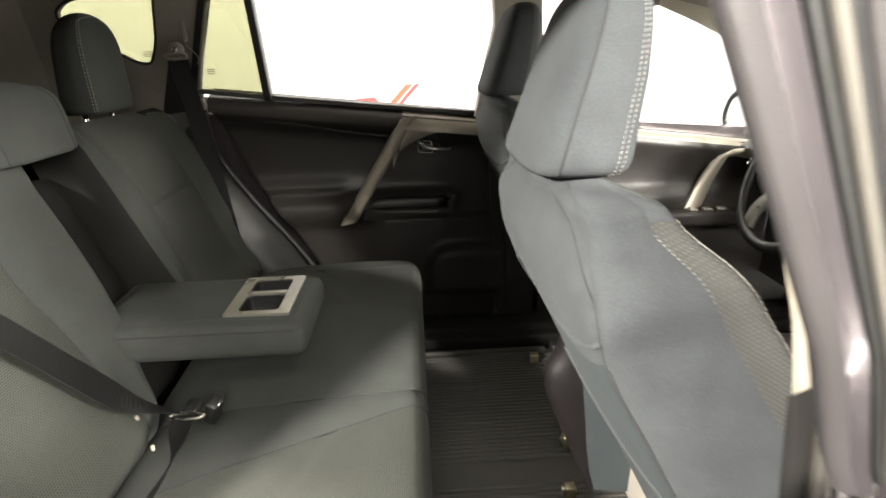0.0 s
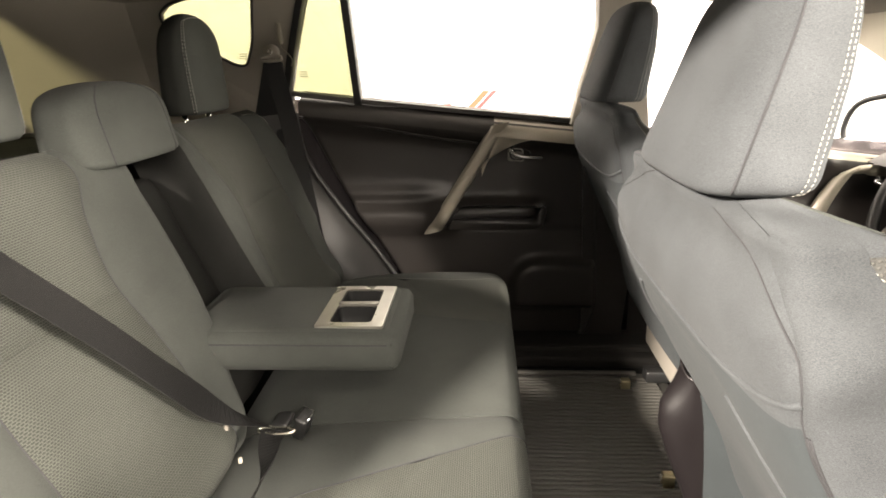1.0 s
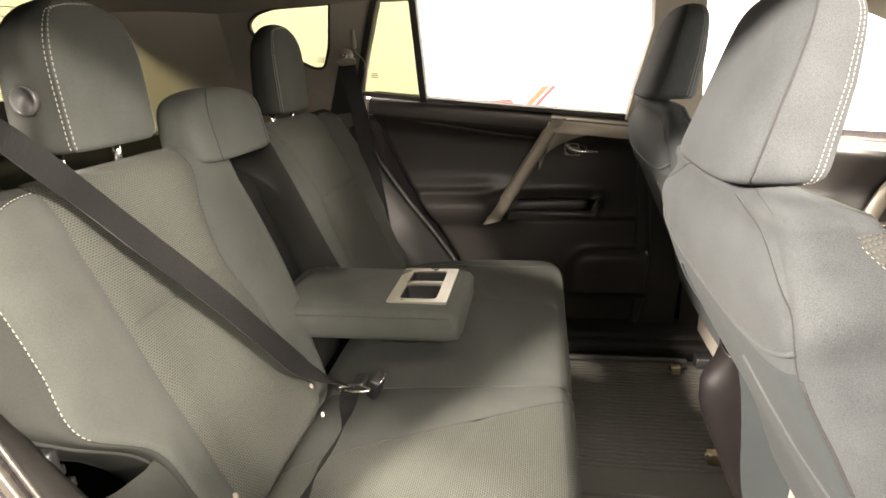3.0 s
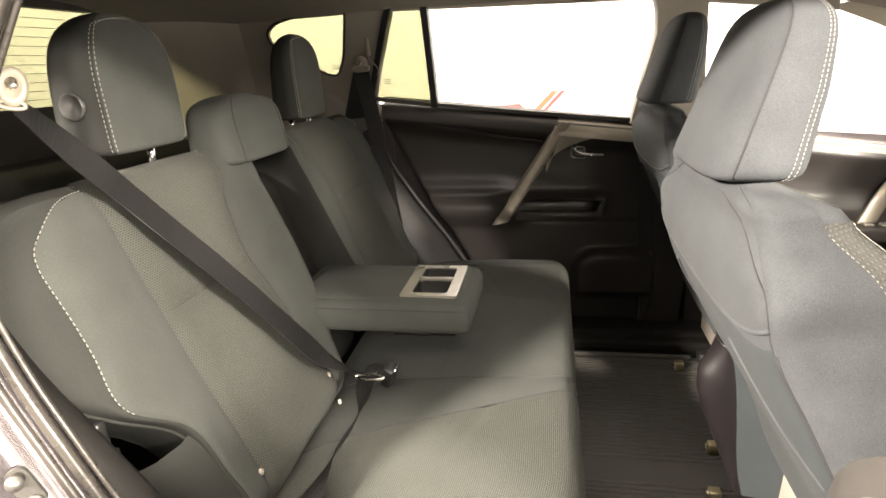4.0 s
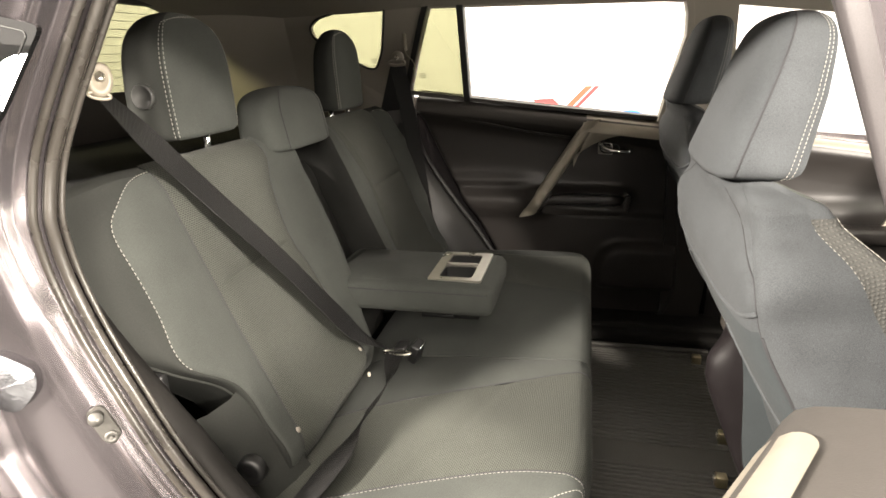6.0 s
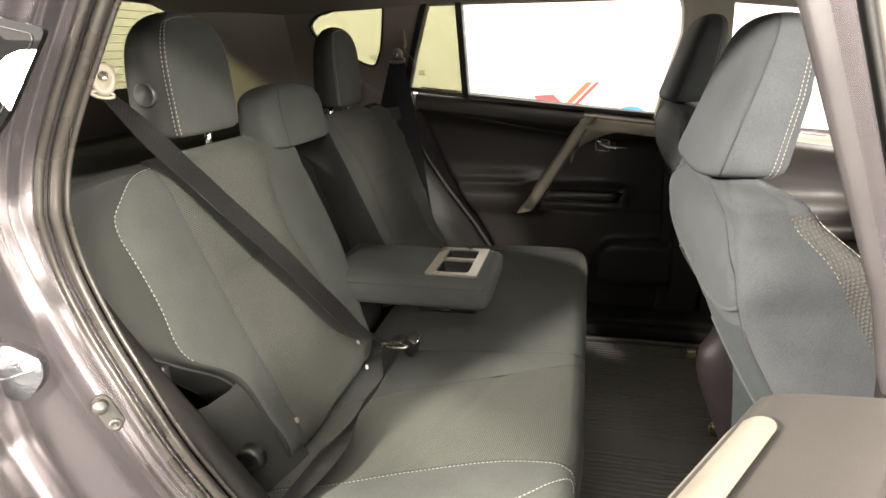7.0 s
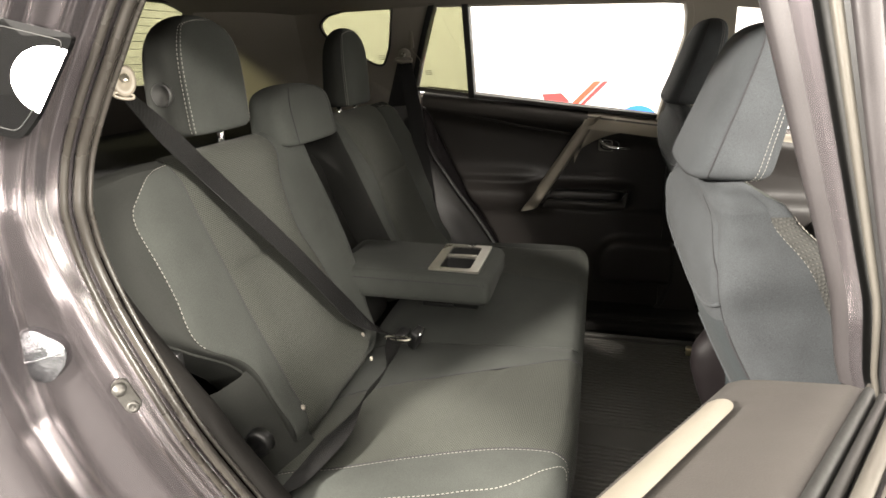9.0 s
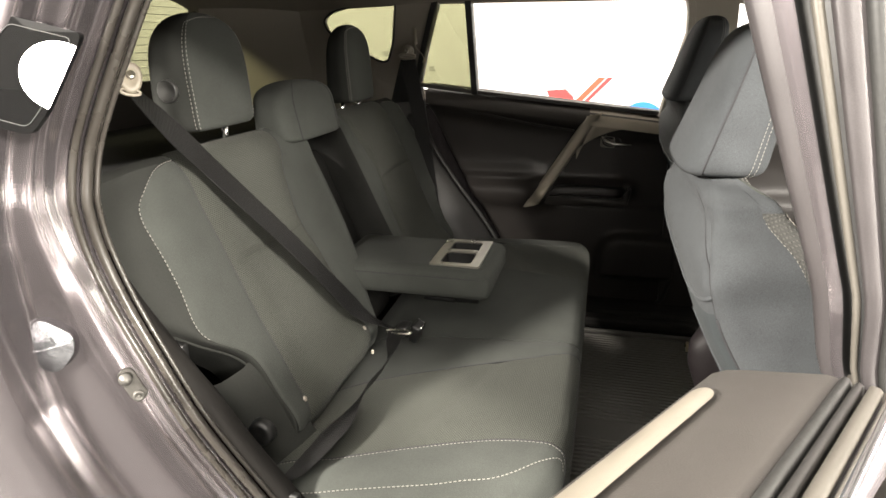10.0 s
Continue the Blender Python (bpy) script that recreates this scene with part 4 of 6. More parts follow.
# ---- floor, tunnel, sills, mat ----
slab("car_floor", 0.05, 1.9, -0.68, 0.66, 0.33, 0.362, CARPET, "dark grey carpeted car floor", "floor")
struct("sill_trim", box(0.42, 1.9, 0.56, 0.66, 0.362, 0.398, 0.012, 3), LOWER_TRIM, "dark grey plastic door sill trim", "sill")
struct("sill_trim", box(0.30, 1.9, -0.70, -0.60, 0.362, 0.398, 0.012, 3), LOWER_TRIM, "dark grey plastic door sill trim", "sill")
struct("sill_step", box(0.40, 1.9, 0.60, 0.74, 0.34, 0.41, 0.02, 3), LOWER_TRIM, "dark plastic sill cover under the door", "sill")


def mat():
    t = thing("floor_mat", (0.8, 0.2, 0.362), "black ribbed rubber floor mat", "floor mat")
    part("tray", box(0.55, 1.06, -0.60, 0.52, 0.363, 0.372, 0.003), MAT, t)
    rim = part("rim", box(0.55, 0.985, 0.505, 0.52, 0.370, 0.382, 0.004), MAT, t)
    first = box(0.58, 1.03, -0.0042, 0.0042, 0.370, 0.3765, 0.0018, 1)
    me = bpy.data.meshes.new("rib")
    first.to_mesh(me)
    first.free()
    me.materials.append(MAT)
    y = 0.485
    while y > -0.58:
        if not (-0.055 < y < 0.018):
            rib = new("rib", me)
            rib.parent, rib.matrix_parent_inverse = t, Matrix.Translation(-t.location)
            rib.location = (0, y, 0)
        y -= 0.0148
    return t


mat()


def rail_foot(x, y, z):
    t = thing("seat_rail_foot", (x, y, 0.365), "yellow zinc steel seat rail foot on the floor", "seat rail", "seat rail feet")
    part("bracket", box(x - 0.010, x + 0.014, y - 0.011, y + 0.011, 0.366, z - 0.012, 0.003), BRASS, t)
    m = Matrix.Translation((x - 0.010, y, (0.366 + z) / 2 + 0.002)) @ pose(0, 0, 0, 0, -90, 0)
    place("bolt", turned([(0.0, 0.0), (0.006, 0.0), (0.006, 0.004), (0.0, 0.005)], m, 6), STEEL, t)
    part("rail", box(x + 0.05, x + 0.35, y - 0.02, y + 0.02, z - 0.012, z + 0.02, 0.004), BLACK, t)


for x, y in ((0.936, 0.44), (0.936, 0.06), (0.90, -0.10), (0.90, -0.56)):
    rail_foot(x, y, 0.412)


# ---- rear doors: s along the door from its hinge, n inboard, z up ----
def belt_z(s):
    return 1.056 + 0.115 * s


def swell(v, lo, hi, soft):
    return 1 / (1 + np.exp(-(v - lo) / soft)) / (1 + np.exp((v - hi) / soft))


def door_n(s, z):
    """How far the door lining stands inboard of the glass."""
    b = belt_z(s)
    n = 0.058 + 0 * s
    n = n + 0.034 * swell(z - b, -0.085, 1, 0.010)
    n = n + 0.020 * swell(z, 0.842, 0.872, 0.009) * swell(s, 0.45, 2, 0.03)
    n = n + 0.042 * swell(z, 0.748, 0.822, 0.008) * swell(s, 0.42, 2, 0.02)
    n = n + 0.045 * swell(z, 0.766, 0.832, 0.006) * swell(s, 0.165, 0.47, 0.012)
    n = n + 0.012 * swell(z, -1, 0.75, 0.004)
    # rounded speaker cover low at the front
    corner = np.hypot(np.maximum(0, s - 0.165), np.maximum(0, z - 0.573))
    n = n + 0.030 / (1 + np.exp((corner - 0.078) / 0.006)) * swell(z, 0.500, 2, 0.005)
    n = n - 0.012 * swell(z, -1, 0.45, 0.02)
    return n


def rear_door(name, to_world, base, label, front, back):
    t = thing(name, base, label, "car door", "rear doors")
    nz, ns = 110, 90
    rows = []
    for z in np.linspace(0.345, 1.0, nz):
        s0, s1 = front(z), back(z)
        s = np.linspace(s0, s1, ns)
        b = belt_z(s)
        zz = 0.345 + (z - 0.345) / (1.0 - 0.345) * (b - 0.052 - 0.345)
        n = door_n(s, zz)
        edge = np.minimum(np.minimum(s - s0, s1 - s) / 0.012, 1)
        n = n - 0.02 * (1 - np.sqrt(np.clip(1 - (1 - edge) ** 2, 0, 1)))
        rows.append([to_world(a, c, d) for a, c, d in zip(s, n, zz)])
    place("lining", sheet(np.array(rows)), DOOR_DARK, t, "dark moulded door lining")
    # belt ledge: from the glass over the rounded edge
    rows = []
    s = np.linspace(front(1.0), back(1.0), ns)
    b = belt_z(s)
    for n, dz in ((0.002, -0.02), (0.003, 0.0), (0.012, 0.0), (0.03, -0.006), (0.06, -0.016), (0.075, -0.022), (0.085, -0.029), (0.091, -0.040), (0.0925, -0.052), (0.090, -0.062)):
        rows.append([to_world(a, n, c + dz) for a, c in zip(s, b)])
    place("belt_ledge", sheet(np.array(rows)), DOOR_TOP, t, "grey grained plastic window ledge")
    # satin band: along the ledge, then slanting down
    rows = []
    for u in np.linspace(0, 1, 9):
        row = []
        for q in np.concatenate([np.linspace(0.045, 0.075, 12), np.linspace(0.085, 0.30, 20)]):
            a = (0.5 + (u - 0.5) * math.sqrt(max(0.0, 1 - max(0.0, (0.075 - q) / 0.03) ** 2))) * math.pi / 2
            n, dz = 0.058 + 0.038 * math.sin(a) + 0.002, -0.0125 - 0.044 * (1 - math.cos(a)) - 0.010 * math.sin(a)
            row.append(to_world(q, n, belt_z(q) + dz))
        rows.append(row)
    place("satin_ledge_band", sheet(np.array(rows)), TRIM_METAL, t, "warm silver band along the ledge")
    rows = []
    for u in np.linspace(-1, 1, 9):
        row = []
        for k in np.linspace(0, 1, 40):
            sc = 0.283 + 0.197 * k
            zc = belt_z(0.283) - 0.030 + (0.748 - belt_z(0.283) + 0.030) * k
            a, c = sc + 0.027 * u, zc - 0.006 * u
            base_n = max(float(door_n(np.array(a), np.array(c))), 0.088 + 0.016 * k)
            row.append(to_world(a, base_n + 0.007 * math.sqrt(max(0, 1 - u * u)) - 0.004 * (abs(u) > 0.99), c))
        rows.append(row)
    # curved web in the angle between the two bands
    a0, a1, a2 = (0.150, belt_z(0.15) - 0.058), (0.262, belt_z(0.262) - 0.058), (0.336, 0.943)
    bend = [((1 - k) ** 2 * a0[0] + 2 * k * (1 - k) * (a1[0] - 0.012) + k * k * a2[0], (1 - k) ** 2 * a0[1] + 2 * k * (1 - k) * (a1[1] - 0.008) + k * k * a2[1]) for k in np.linspace(0, 1, 24)]
    back_edge = [(a0[0] + (0.285 - a0[0]) * min(1, 2 * k), belt_z(0.2) - 0.045) if k < 0.5 else (0.285 + 0.05 * (2 * k - 1), belt_z(0.285) - 0.045 - (belt_z(0.285) - 0.955) * (2 * k - 1)) for k in np.linspace(0, 1, 24)]
    web = [[to_world(*p) for p in ((e[0], 0.092, e[1]), (f[0], 0.0945, f[1]), (f[0], 0.092, f[1] - 0.002), (f[0], 0.058, f[1] - 0.004))] for e, f in zip(back_edge, bend)]
    place("satin_web", sheet(np.array(web)), TRIM_METAL, t, "warm silver curved joint of the bands")
    place("satin_band", sheet(np.array(rows)), TRIM_METAL, t, "warm silver slanting trim band")
    # pull cup and release lever
    hs, hz = 0.225, 0.967
    hm = [to_world(hs + 0.028 * math.cos(a), door_n(np.array(hs), np.array(hz)) + 0.003, hz + 0.016 * math.sin(a)) for a in np.linspace(0, 2 * math.pi, 20, endpoint=False)]
    cup = place("lever_cup", tube([Vector(p) for p in hm + hm[:1]], 0.003, 6), BLACK, t)
    pts = [to_world(hs + a, 0.062 + b, hz + c) for a, b, c in ((0.028, 0.004, 0.013), (0.020, 0.012, 0.006), (0.0, 0.018, -0.002), (-0.035, 0.020, -0.006), (-0.062, 0.012, -0.008))]
    place("release_lever", tube(curve(pts, 24), 0.007, 10, [1.15 - 0.5 * k for k in np.linspace(0, 1, 24)]), CHROME, t, "chrome door release lever")
    ring = round_loop([(hs - 0.012, hz - 0.02), (hs + 0.036, hz - 0.018), (hs + 0.036, hz + 0.02), (hs - 0.008, hz + 0.017)], 0.008)
    n0 = float(door_n(np.array(hs), np.array(hz)))
    rows = [[to_world(hs + 0.012 + (a - hs - 0.012) * k, n0 + d, hz + (c - hz) * k) for a, c in ring] for k, d in ((1.0, 0.0), (1.0, 0.006), (0.86, 0.007), (0.80, 0.002), (0.0, 0.002))]
    place("lever_bezel", sheet(np.array(rows), closed=True), SILVER, t, "satin silver lever surround")
    tab = [to_world(hs + 0.026, 0.066 + k, hz + 0.012) for k in (0.0, 0.012)]
    place("lock_tab", tube([Vector(k) for k in tab], 0.009, 4), CHROME, t, "chrome lock tab")
    knob = [to_world(hs + 0.024, 0.064 + k, hz + 0.026) for k in (0.0, 0.012)]
    place("lock_knob", tube([Vector(k) for k in knob], 0.007, 10), BLACK, t)
    # armrest cup slot
    pts = [to_world(a, 0.062 + 0.047, 0.768) for a in (0.185, 0.3, 0.44)]
    place("armrest_line", tube(curve(pts, 12), 0.003, 6), BLACK, t)
    return t


def left_world(s, n, z):
    return (0.89 - s, 0.775 - n, z)


FRONT_E = lambda z: float(np.interp(z, [0.345, 0.36, 0.43, 0.51, 0.74, 1.06], [0.09, 0.07, 0.012, -0.008, 0.0, 0.015]))
REAR_X = lambda z: 0.89 - float(np.interp(z, [0.345, 0.40, 0.52, 0.606, 0.70, 0.84, 0.98, 1.10], [0.45, 0.41, 0.335, 0.285, 0.222, 0.12, 0.042, 0.022]))
left_door = rear_door("rear_door", left_world, (0.5, 0.7, 0.345), "dark closed rear door with a satin silver band", FRONT_E, REAR_X)


edge = [Vector((0.886 - FRONT_E(z), 0.70, z)) for z in np.linspace(1.0, 0.352, 40)] + [Vector((x, 0.70, 0.348)) for x in np.linspace(0.78, 0.47, 12)]
place("edge_seal", tube(edge, 0.008, 8), GLOSS_TRIM, left_door, "glossy black rubber edge of the door")


# window frame of the closed door, above the belt
def frame_bar(name, pts, w, thick, material, parent, label=""):
    """A bar that follows points on the left side's inner face."""
    rows = []
    P = [Vector((x, left_y(z) + 0.01, z)) for x, z in pts]
    for i, p in enumerate(P):
        t = (P[min(i + 1, len(P) - 1)] - P[max(i - 1, 0)]).normalized()
        side = t.cross(Vector((0, 1, 0))).normalized() * w / 2
        d = Vector((0, thick / 2, 0))
        rows.append([tuple(p + side * 0.8 - d), tuple(p + side - d * 0.5), tuple(p + side + d), tuple(p - side + d), tuple(p - side - d * 0.5), tuple(p - side * 0.8 - d)])
    return place(name, sheet(np.array(rows), closed=True, ends=True), material, parent, label, smooth=False)


frame_bar("window_divider", [(0.205, 1.43), (0.207, 1.30), (0.209, 1.12)], 0.024, 0.035, BLACK, left_door, "black window divider bar")
frame_bar("frame_rear", [(0.108, 1.425), (0.085, 1.37), (0.045, 1.26), (0.014, 1.165), (0.012, 1.13)], 0.022, 0.04, BLACK, left_door)
frame_bar("frame_top", [(0.09, 1.415), (0.20, 1.428), (0.45, 1.42), (0.70, 1.408), (0.84, 1.396)], 0.022, 0.05, TAUPE, left_door)
frame_bar("frame_front", [(0.845, 1.405), (0.858, 1.36), (0.862, 1.30), (0.83, 1.15), (0.81, 1.05)], 0.022, 0.05, TAUPE, left_door)
QW = [(0.022, 1.148), (0.098, 1.385), (0.122, 1.41), (0.198, 1.415), (0.199, 1.122)]
part("quarter_pane", plate(QW, [], left_lift(0.02), 0.004, (0, 1, 0)), PRIVACY, left_door, "green tinted fixed pane", smooth=False)
for k in range(3):
    part("etched_mark", box(0.052, 0.074, left_y(1.2) + 0.0165, left_y(1.2) + 0.0175, 1.196 + k * 0.006, 1.198 + k * 0.006, 0), BLACK, left_door, "tiny printed safety mark", smooth=False)
frame_bar("belt_strip", [(0.02, 1.151), (0.21, 1.127), (0.5, 1.093), (0.86, 1.055)], 0.014, 0.024, DOOR_TOP, left_door)

# B-pillars
struct("pillar_left_lower", plate([(0.84, 1.04), (0.86, 0.40), (0.98, 0.40), (1.02, 1.0)], [], left_lift(-0.005), 0.05, (0, 1, 0)), DOOR_DARK, "dark plastic lower centre pillar trim", "pillar")
struct("pillar_left", plate([(0.855, 1.42), (0.873, 1.30), (0.84, 1.05), (1.02, 1.01), (1.005, 1.12), (0.985, 1.30), (0.975, 1.42)], [], left_lift(-0.005), 0.05, (0, 1, 0)), TAUPE, "taupe plastic centre pillar trim", "pillar")
struct("roof_rail_left", plate([(-0.1, 1.405), (0.84, 1.388), (0.99, 1.372), (1.3, 1.335), (1.3, 1.46), (-0.1, 1.46)], [], left_lift(-0.004), 0.03, (0, 1, 0)), TAUPE, "taupe cloth roof rail trim over the doors", "roof rail")


# ---- right side: body round the open doorway ----
APERTURE = [(0.19, 1.46), (0.094, 1.34), (0.059, 1.27), (0.031, 1.21), (0.012, 1.157), (0.006, 1.11), (0.008, 1.05), (0.028, 0.975), (0.066, 0.885), (0.110, 0.795), (0.168, 0.71), (0.235, 0.625), (0.32, 0.53), (0.42, 0.45), (0.54, 0.415)]


def jamb(profile, n=120, pts=APERTURE, panel=False):
    """Sweep (offset outward, y) rows along the doorway's edge."""
    line = curve([(x, 0, z) for x, z in pts], n)
    rows = []
    for o, y in profile:
        row = []
        for i, p in enumerate(line):
            t = (line[min(i + 1, n - 1)] - line[max(i - 1, 0)]).normalized()
            out = Vector((t.z, 0, -t.x))
            if out.x > 0:
                out = -out
            lean = 0.22 * max(0.0, p.z - 1.10)
            if panel:
                k = float(np.interp(p.z, [0.8, 0.885, 0.95, 1.05, 1.11, 1.16, 1.27, 1.4], [1.0, 0.95, 0.75, 0.40, 0.27, 0.30, 0.38, 0.42]))
                e = float(np.interp(p.z, [0.93, 1.05], [0.012, 0.0])) * float(np.clip((o - 0.018) / 0.016, 0, 1))
                d = float(np.interp(p.z, [1.06, 1.16], [1.0, 0.5]))
                q = (o if o < 0.03 else 0.03 + min(o - 0.03, 0.1) * k + max(0.0, o - 0.13)) + e
                q += 0.014 * float(np.clip((p.z - 1.0) / 0.12, 0, 1)) * float(np.clip((-0.693 - y) / 0.04, 0, 1))
                h = y if y > -0.757 else -0.757 + (y + 0.757) * d
                row.append((p.x + out.x * q, h + lean, p.z + out.z * q))
            else:
                row.append((p.x + out.x * o, y + lean, p.z + out.z * o))
        rows.append(row)
    return rows


SKIN = [(0.014, -0.69), (0.018, -0.715), (0.022, -0.728), (0.024, -0.738), (0.027, -0.748), (0.034, -0.757), (0.044, -0.763), (0.06, -0.768), (0.08, -0.773), (0.096, -0.778), (0.106, -0.786), (0.112, -0.80), (0.117, -0.815), (0.126, -0.828), (0.142, -0.836), (0.17, -0.842), (0.25, -0.85), (0.6, -0.85), (1.0, -0.80)]
steps = np.concatenate([np.linspace(0, 15, 70), np.linspace(15, 18, 10)[1:]])
FINE_SKIN = [tuple(r) for r in hermite(np.arange(19), SKIN, steps)]
bm = bm_from(sheet(np.array(jamb(FINE_SKIN, panel=True))))
hole = []
for f in bm.faces:
    c = f.calc_center_median()
    if -0.62 < c.x < -0.09 - 0.25 * (c.z - 1.2) and 1.19 < c.z < 1.39:
        hole.append(f)
bmesh.ops.delete(bm, geom=hole, context="FACES")
tagged(link("quarter_panel", bm, PAINT, None), "grey metallic painted body panel round the open rear doorway", "body panel", kind="structure")
seal = thing("door_weatherstrip", (0.4, -0.7, 0.42), "grey rubber weatherstrip round the rear doorway", "seal", kind="structure")
for o, y, r, name in ((0.010, -0.710, 0.0068, "bulb"), (0.0205, -0.7225, 0.005, "bulb"), (0.004, -0.699, 0.0035, "lip")):
    place(name, tube([Vector(p) for p in jamb([(o, y)])[0]], r, 10), SEAL, seal)
def scaled(rows0, rows1, f):
    return [[tuple(np.array(p) * (1 - f(p[2])) + np.array(q) * f(p[2])) for p, q in zip(r0, r1)] for r0, r1 in zip(rows0, rows1)]


grow = lambda z: float(np.clip((1.02 - z) / 0.25, 0, 1))
thin = jamb([(0.006, -0.70), (0.012, -0.692), (0.022, -0.684), (0.04, -0.67), (0.06, -0.655), (0.12, -0.64)])
full = jamb([(0.004, -0.70), (-0.004, -0.692), (-0.009, -0.684), (-0.010, -0.67), (0.006, -0.655), (0.06, -0.64)])
low = [r[int(len(r) * 0.36):] for r in scaled(thin, full, grow)]
tagged(place("doorway_trim", sheet(np.array(low)), LOWER_TRIM, None), "dark grey plastic lining of the rear doorway", "sill trim", kind="structure")
high = [r[: int(len(r) * 0.36) + 1] for r in jamb([(0.008, -0.70), (0.022, -0.69), (0.06, -0.67), (0.10, -0.65), (0.26, -0.64)])]
tagged(place("pillar_trim_right", sheet(np.array(high)), TAUPE, None), "taupe plastic pillar trim behind the doorway", "pillar", kind="structure")

# shut-line step of the quarter panel above the latch
st = thing("door_striker", (0.052, -0.75, 0.867), "steel door striker bolted to the jamb", "door striker")
def on_face(p, n, up):
    """A pose at p whose z looks along n and whose y lies towards up."""
    z = Vector(n).normalized()
    x = Vector(up).cross(z).normalized()
    m = Matrix((x, z.cross(x), z)).transposed().to_4x4()
    return Matrix.Translation(p) @ m


MS = on_face((0.050, -0.7535, 0.862), (0.55, -0.82, 0.1), (-0.45, 0, 1))
loop = round_loop([(-0.0105, -0.024), (0.0105, -0.024), (0.0105, 0.024), (-0.0105, 0.024)], 0.0098)
part("plate", plate(loop, [], lambda a, b: tuple(MS @ Vector((a, b, 0.003))), 0.006, tuple(MS.to_3x3() @ Vector((0, 0, -1)))), STRIKER, st, smooth=False)
place("bolt", turned([(0.0, 0.003), (0.008, 0.003), (0.008, 0.006), (0.004, 0.007), (0.0035, 0.004), (0.0, 0.004)], MS @ Matrix.Translation((0, -0.017, 0)), 12), STRIKER, st)
place("pin", turned([(0.0, 0.003), (0.0075, 0.003), (0.0065, 0.010), (0.0085, 0.011), (0.0085, 0.014), (0.0, 0.0155)], MS @ Matrix.Translation((0, 0.014, 0)), 16), STRIKER, st)

lab = thing("foil_label", (-0.02, -0.77, 0.90), "creased silver foil label stuck to the body jamb", "label")
ML = on_face((-0.040, -0.785, 0.925), (0.30, -0.95, 0.08), (0, 0, 1))
loop = round_loop([(-0.033, 0.006), (-0.006, 0.038), (0.034, 0.014), (0.032, -0.012), (0.006, -0.040), (-0.030, -0.020)], 0.012)
part("foil", plate(loop, [], lambda a, b: tuple(ML @ Vector((a, b, 0.0015 * math.sin(a * 140) * math.cos(b * 90)))), 0.002, (0, 1, 0)), FOIL, lab)
place("crease", tube([ML @ Vector(p) for p in ((-0.03, -0.010, 0.001), (0.0, -0.004, 0.003), (0.034, 0.006, 0.001))], 0.0014, 6), FOIL, lab)


# outer rear side glass beside the doorway
def skin_y(o):
    return float(np.interp(o, [a for a, b in SKIN], [b for a, b in SKIN]))


qg = thing("outer_quarter_glass", (-0.2, -0.73, 1.2), "dark glossy rear side glass in the body", "window", kind="structure")
loop = round_loop([(0.082, 1.302), (-0.011, 1.323), (-0.05, 1.28), (-0.05, 1.212), (0.022, 1.196), (0.042, 1.22)], 0.01)
glass_y = lambda a, b: -0.776 - 0.1035 * (-0.03 - a) + 0.312 * (b - 1.25)
part("pane", plate(loop, [], lambda a, b: (a, glass_y(a, b), b), 0.006, (0, 1, 0)), TINT, qg, smooth=False)
place("edge_line", tube([Vector((a * 0.86, glass_y(a * 0.86, 1.262 + (b - 1.262) * 0.86) - 0.0005, 1.262 + (b - 1.262) * 0.86)) for a, b in loop + loop[:1]], 0.0007, 5), RUBBER, qg)


# ---- open rear door on the near side ----
AX, AY, OPEN = 0.803, -0.905, radians(60.5)


def right_world(s, n, z):
    return (AX - s * math.cos(OPEN) - n * math.sin(OPEN), AY - s * math.sin(OPEN) + n * math.cos(OPEN), z + 0.010)


right_door = rear_door("rear_door", right_world, (0.6, -1.2, 0.35), "open rear door with a grey ledge and satin silver band", lambda z: 0.0, REAR_X)


def door_strip(name, rows_sn, material, label="", s0=0.0, s1=0.80):
    s = np.linspace(s0, s1, 30)
    rows = [[right_world(a, n, belt_z(a) + dz) for a in s] for n, dz in rows_sn]
    return place(name, sheet(np.array(rows)), material, right_door, label)


door_strip("inner_glass_seal", [(0.004, 0.001), (0.002, 0.003), (-0.001, 0.002), (-0.003, -0.003), (-0.004, -0.02)], RUBBER, "black rubber glass seal")
door_strip("glass_slot", [(-0.0035, -0.008), (-0.004, 0.0), (-0.0065, 0.002), (-0.0095, 0.0), (-0.010, -0.008)], GLOSS_TRIM, "dark glass run lip")
door_strip("slot_shadow", [(-0.009, -0.012), (-0.0125, -0.012)], BLACK)
door_strip("outer_glass_seal", [(-0.0118, -0.012), (-0.012, 0.001), (-0.0135, 0.0025), (-0.018, 0.002), (-0.0198, 0.0), (-0.020, -0.008)], FRAME_STRIP, "cream satin belt strip")
door_strip("outer_belt", [(-0.0195, -0.008), (-0.0225, -0.008)], BLACK)
door_strip("chrome_moulding", [(-0.022, -0.008), (-0.0222, 0.0), (-0.026, 0.002), (-0.036, 0.0), (-0.050, -0.005), (-0.058, -0.02)], CHROME, "bright chrome belt moulding")
door_strip("outer_skin", [(-0.056, -0.018), (-0.064, -0.03), (-0.085, -0.14), (-0.095, -0.30), (-0.085, -0.55), (-0.07, -0.68)], PAINT)
rows = [[right_world(-0.002, n, z) for n in (0.07, 0.03, 0.0, -0.04, -0.06)] for z in np.linspace(0.36, 0.985, 12)]
place("hinge_end", sheet(np.array(rows)), PAINT, right_door)


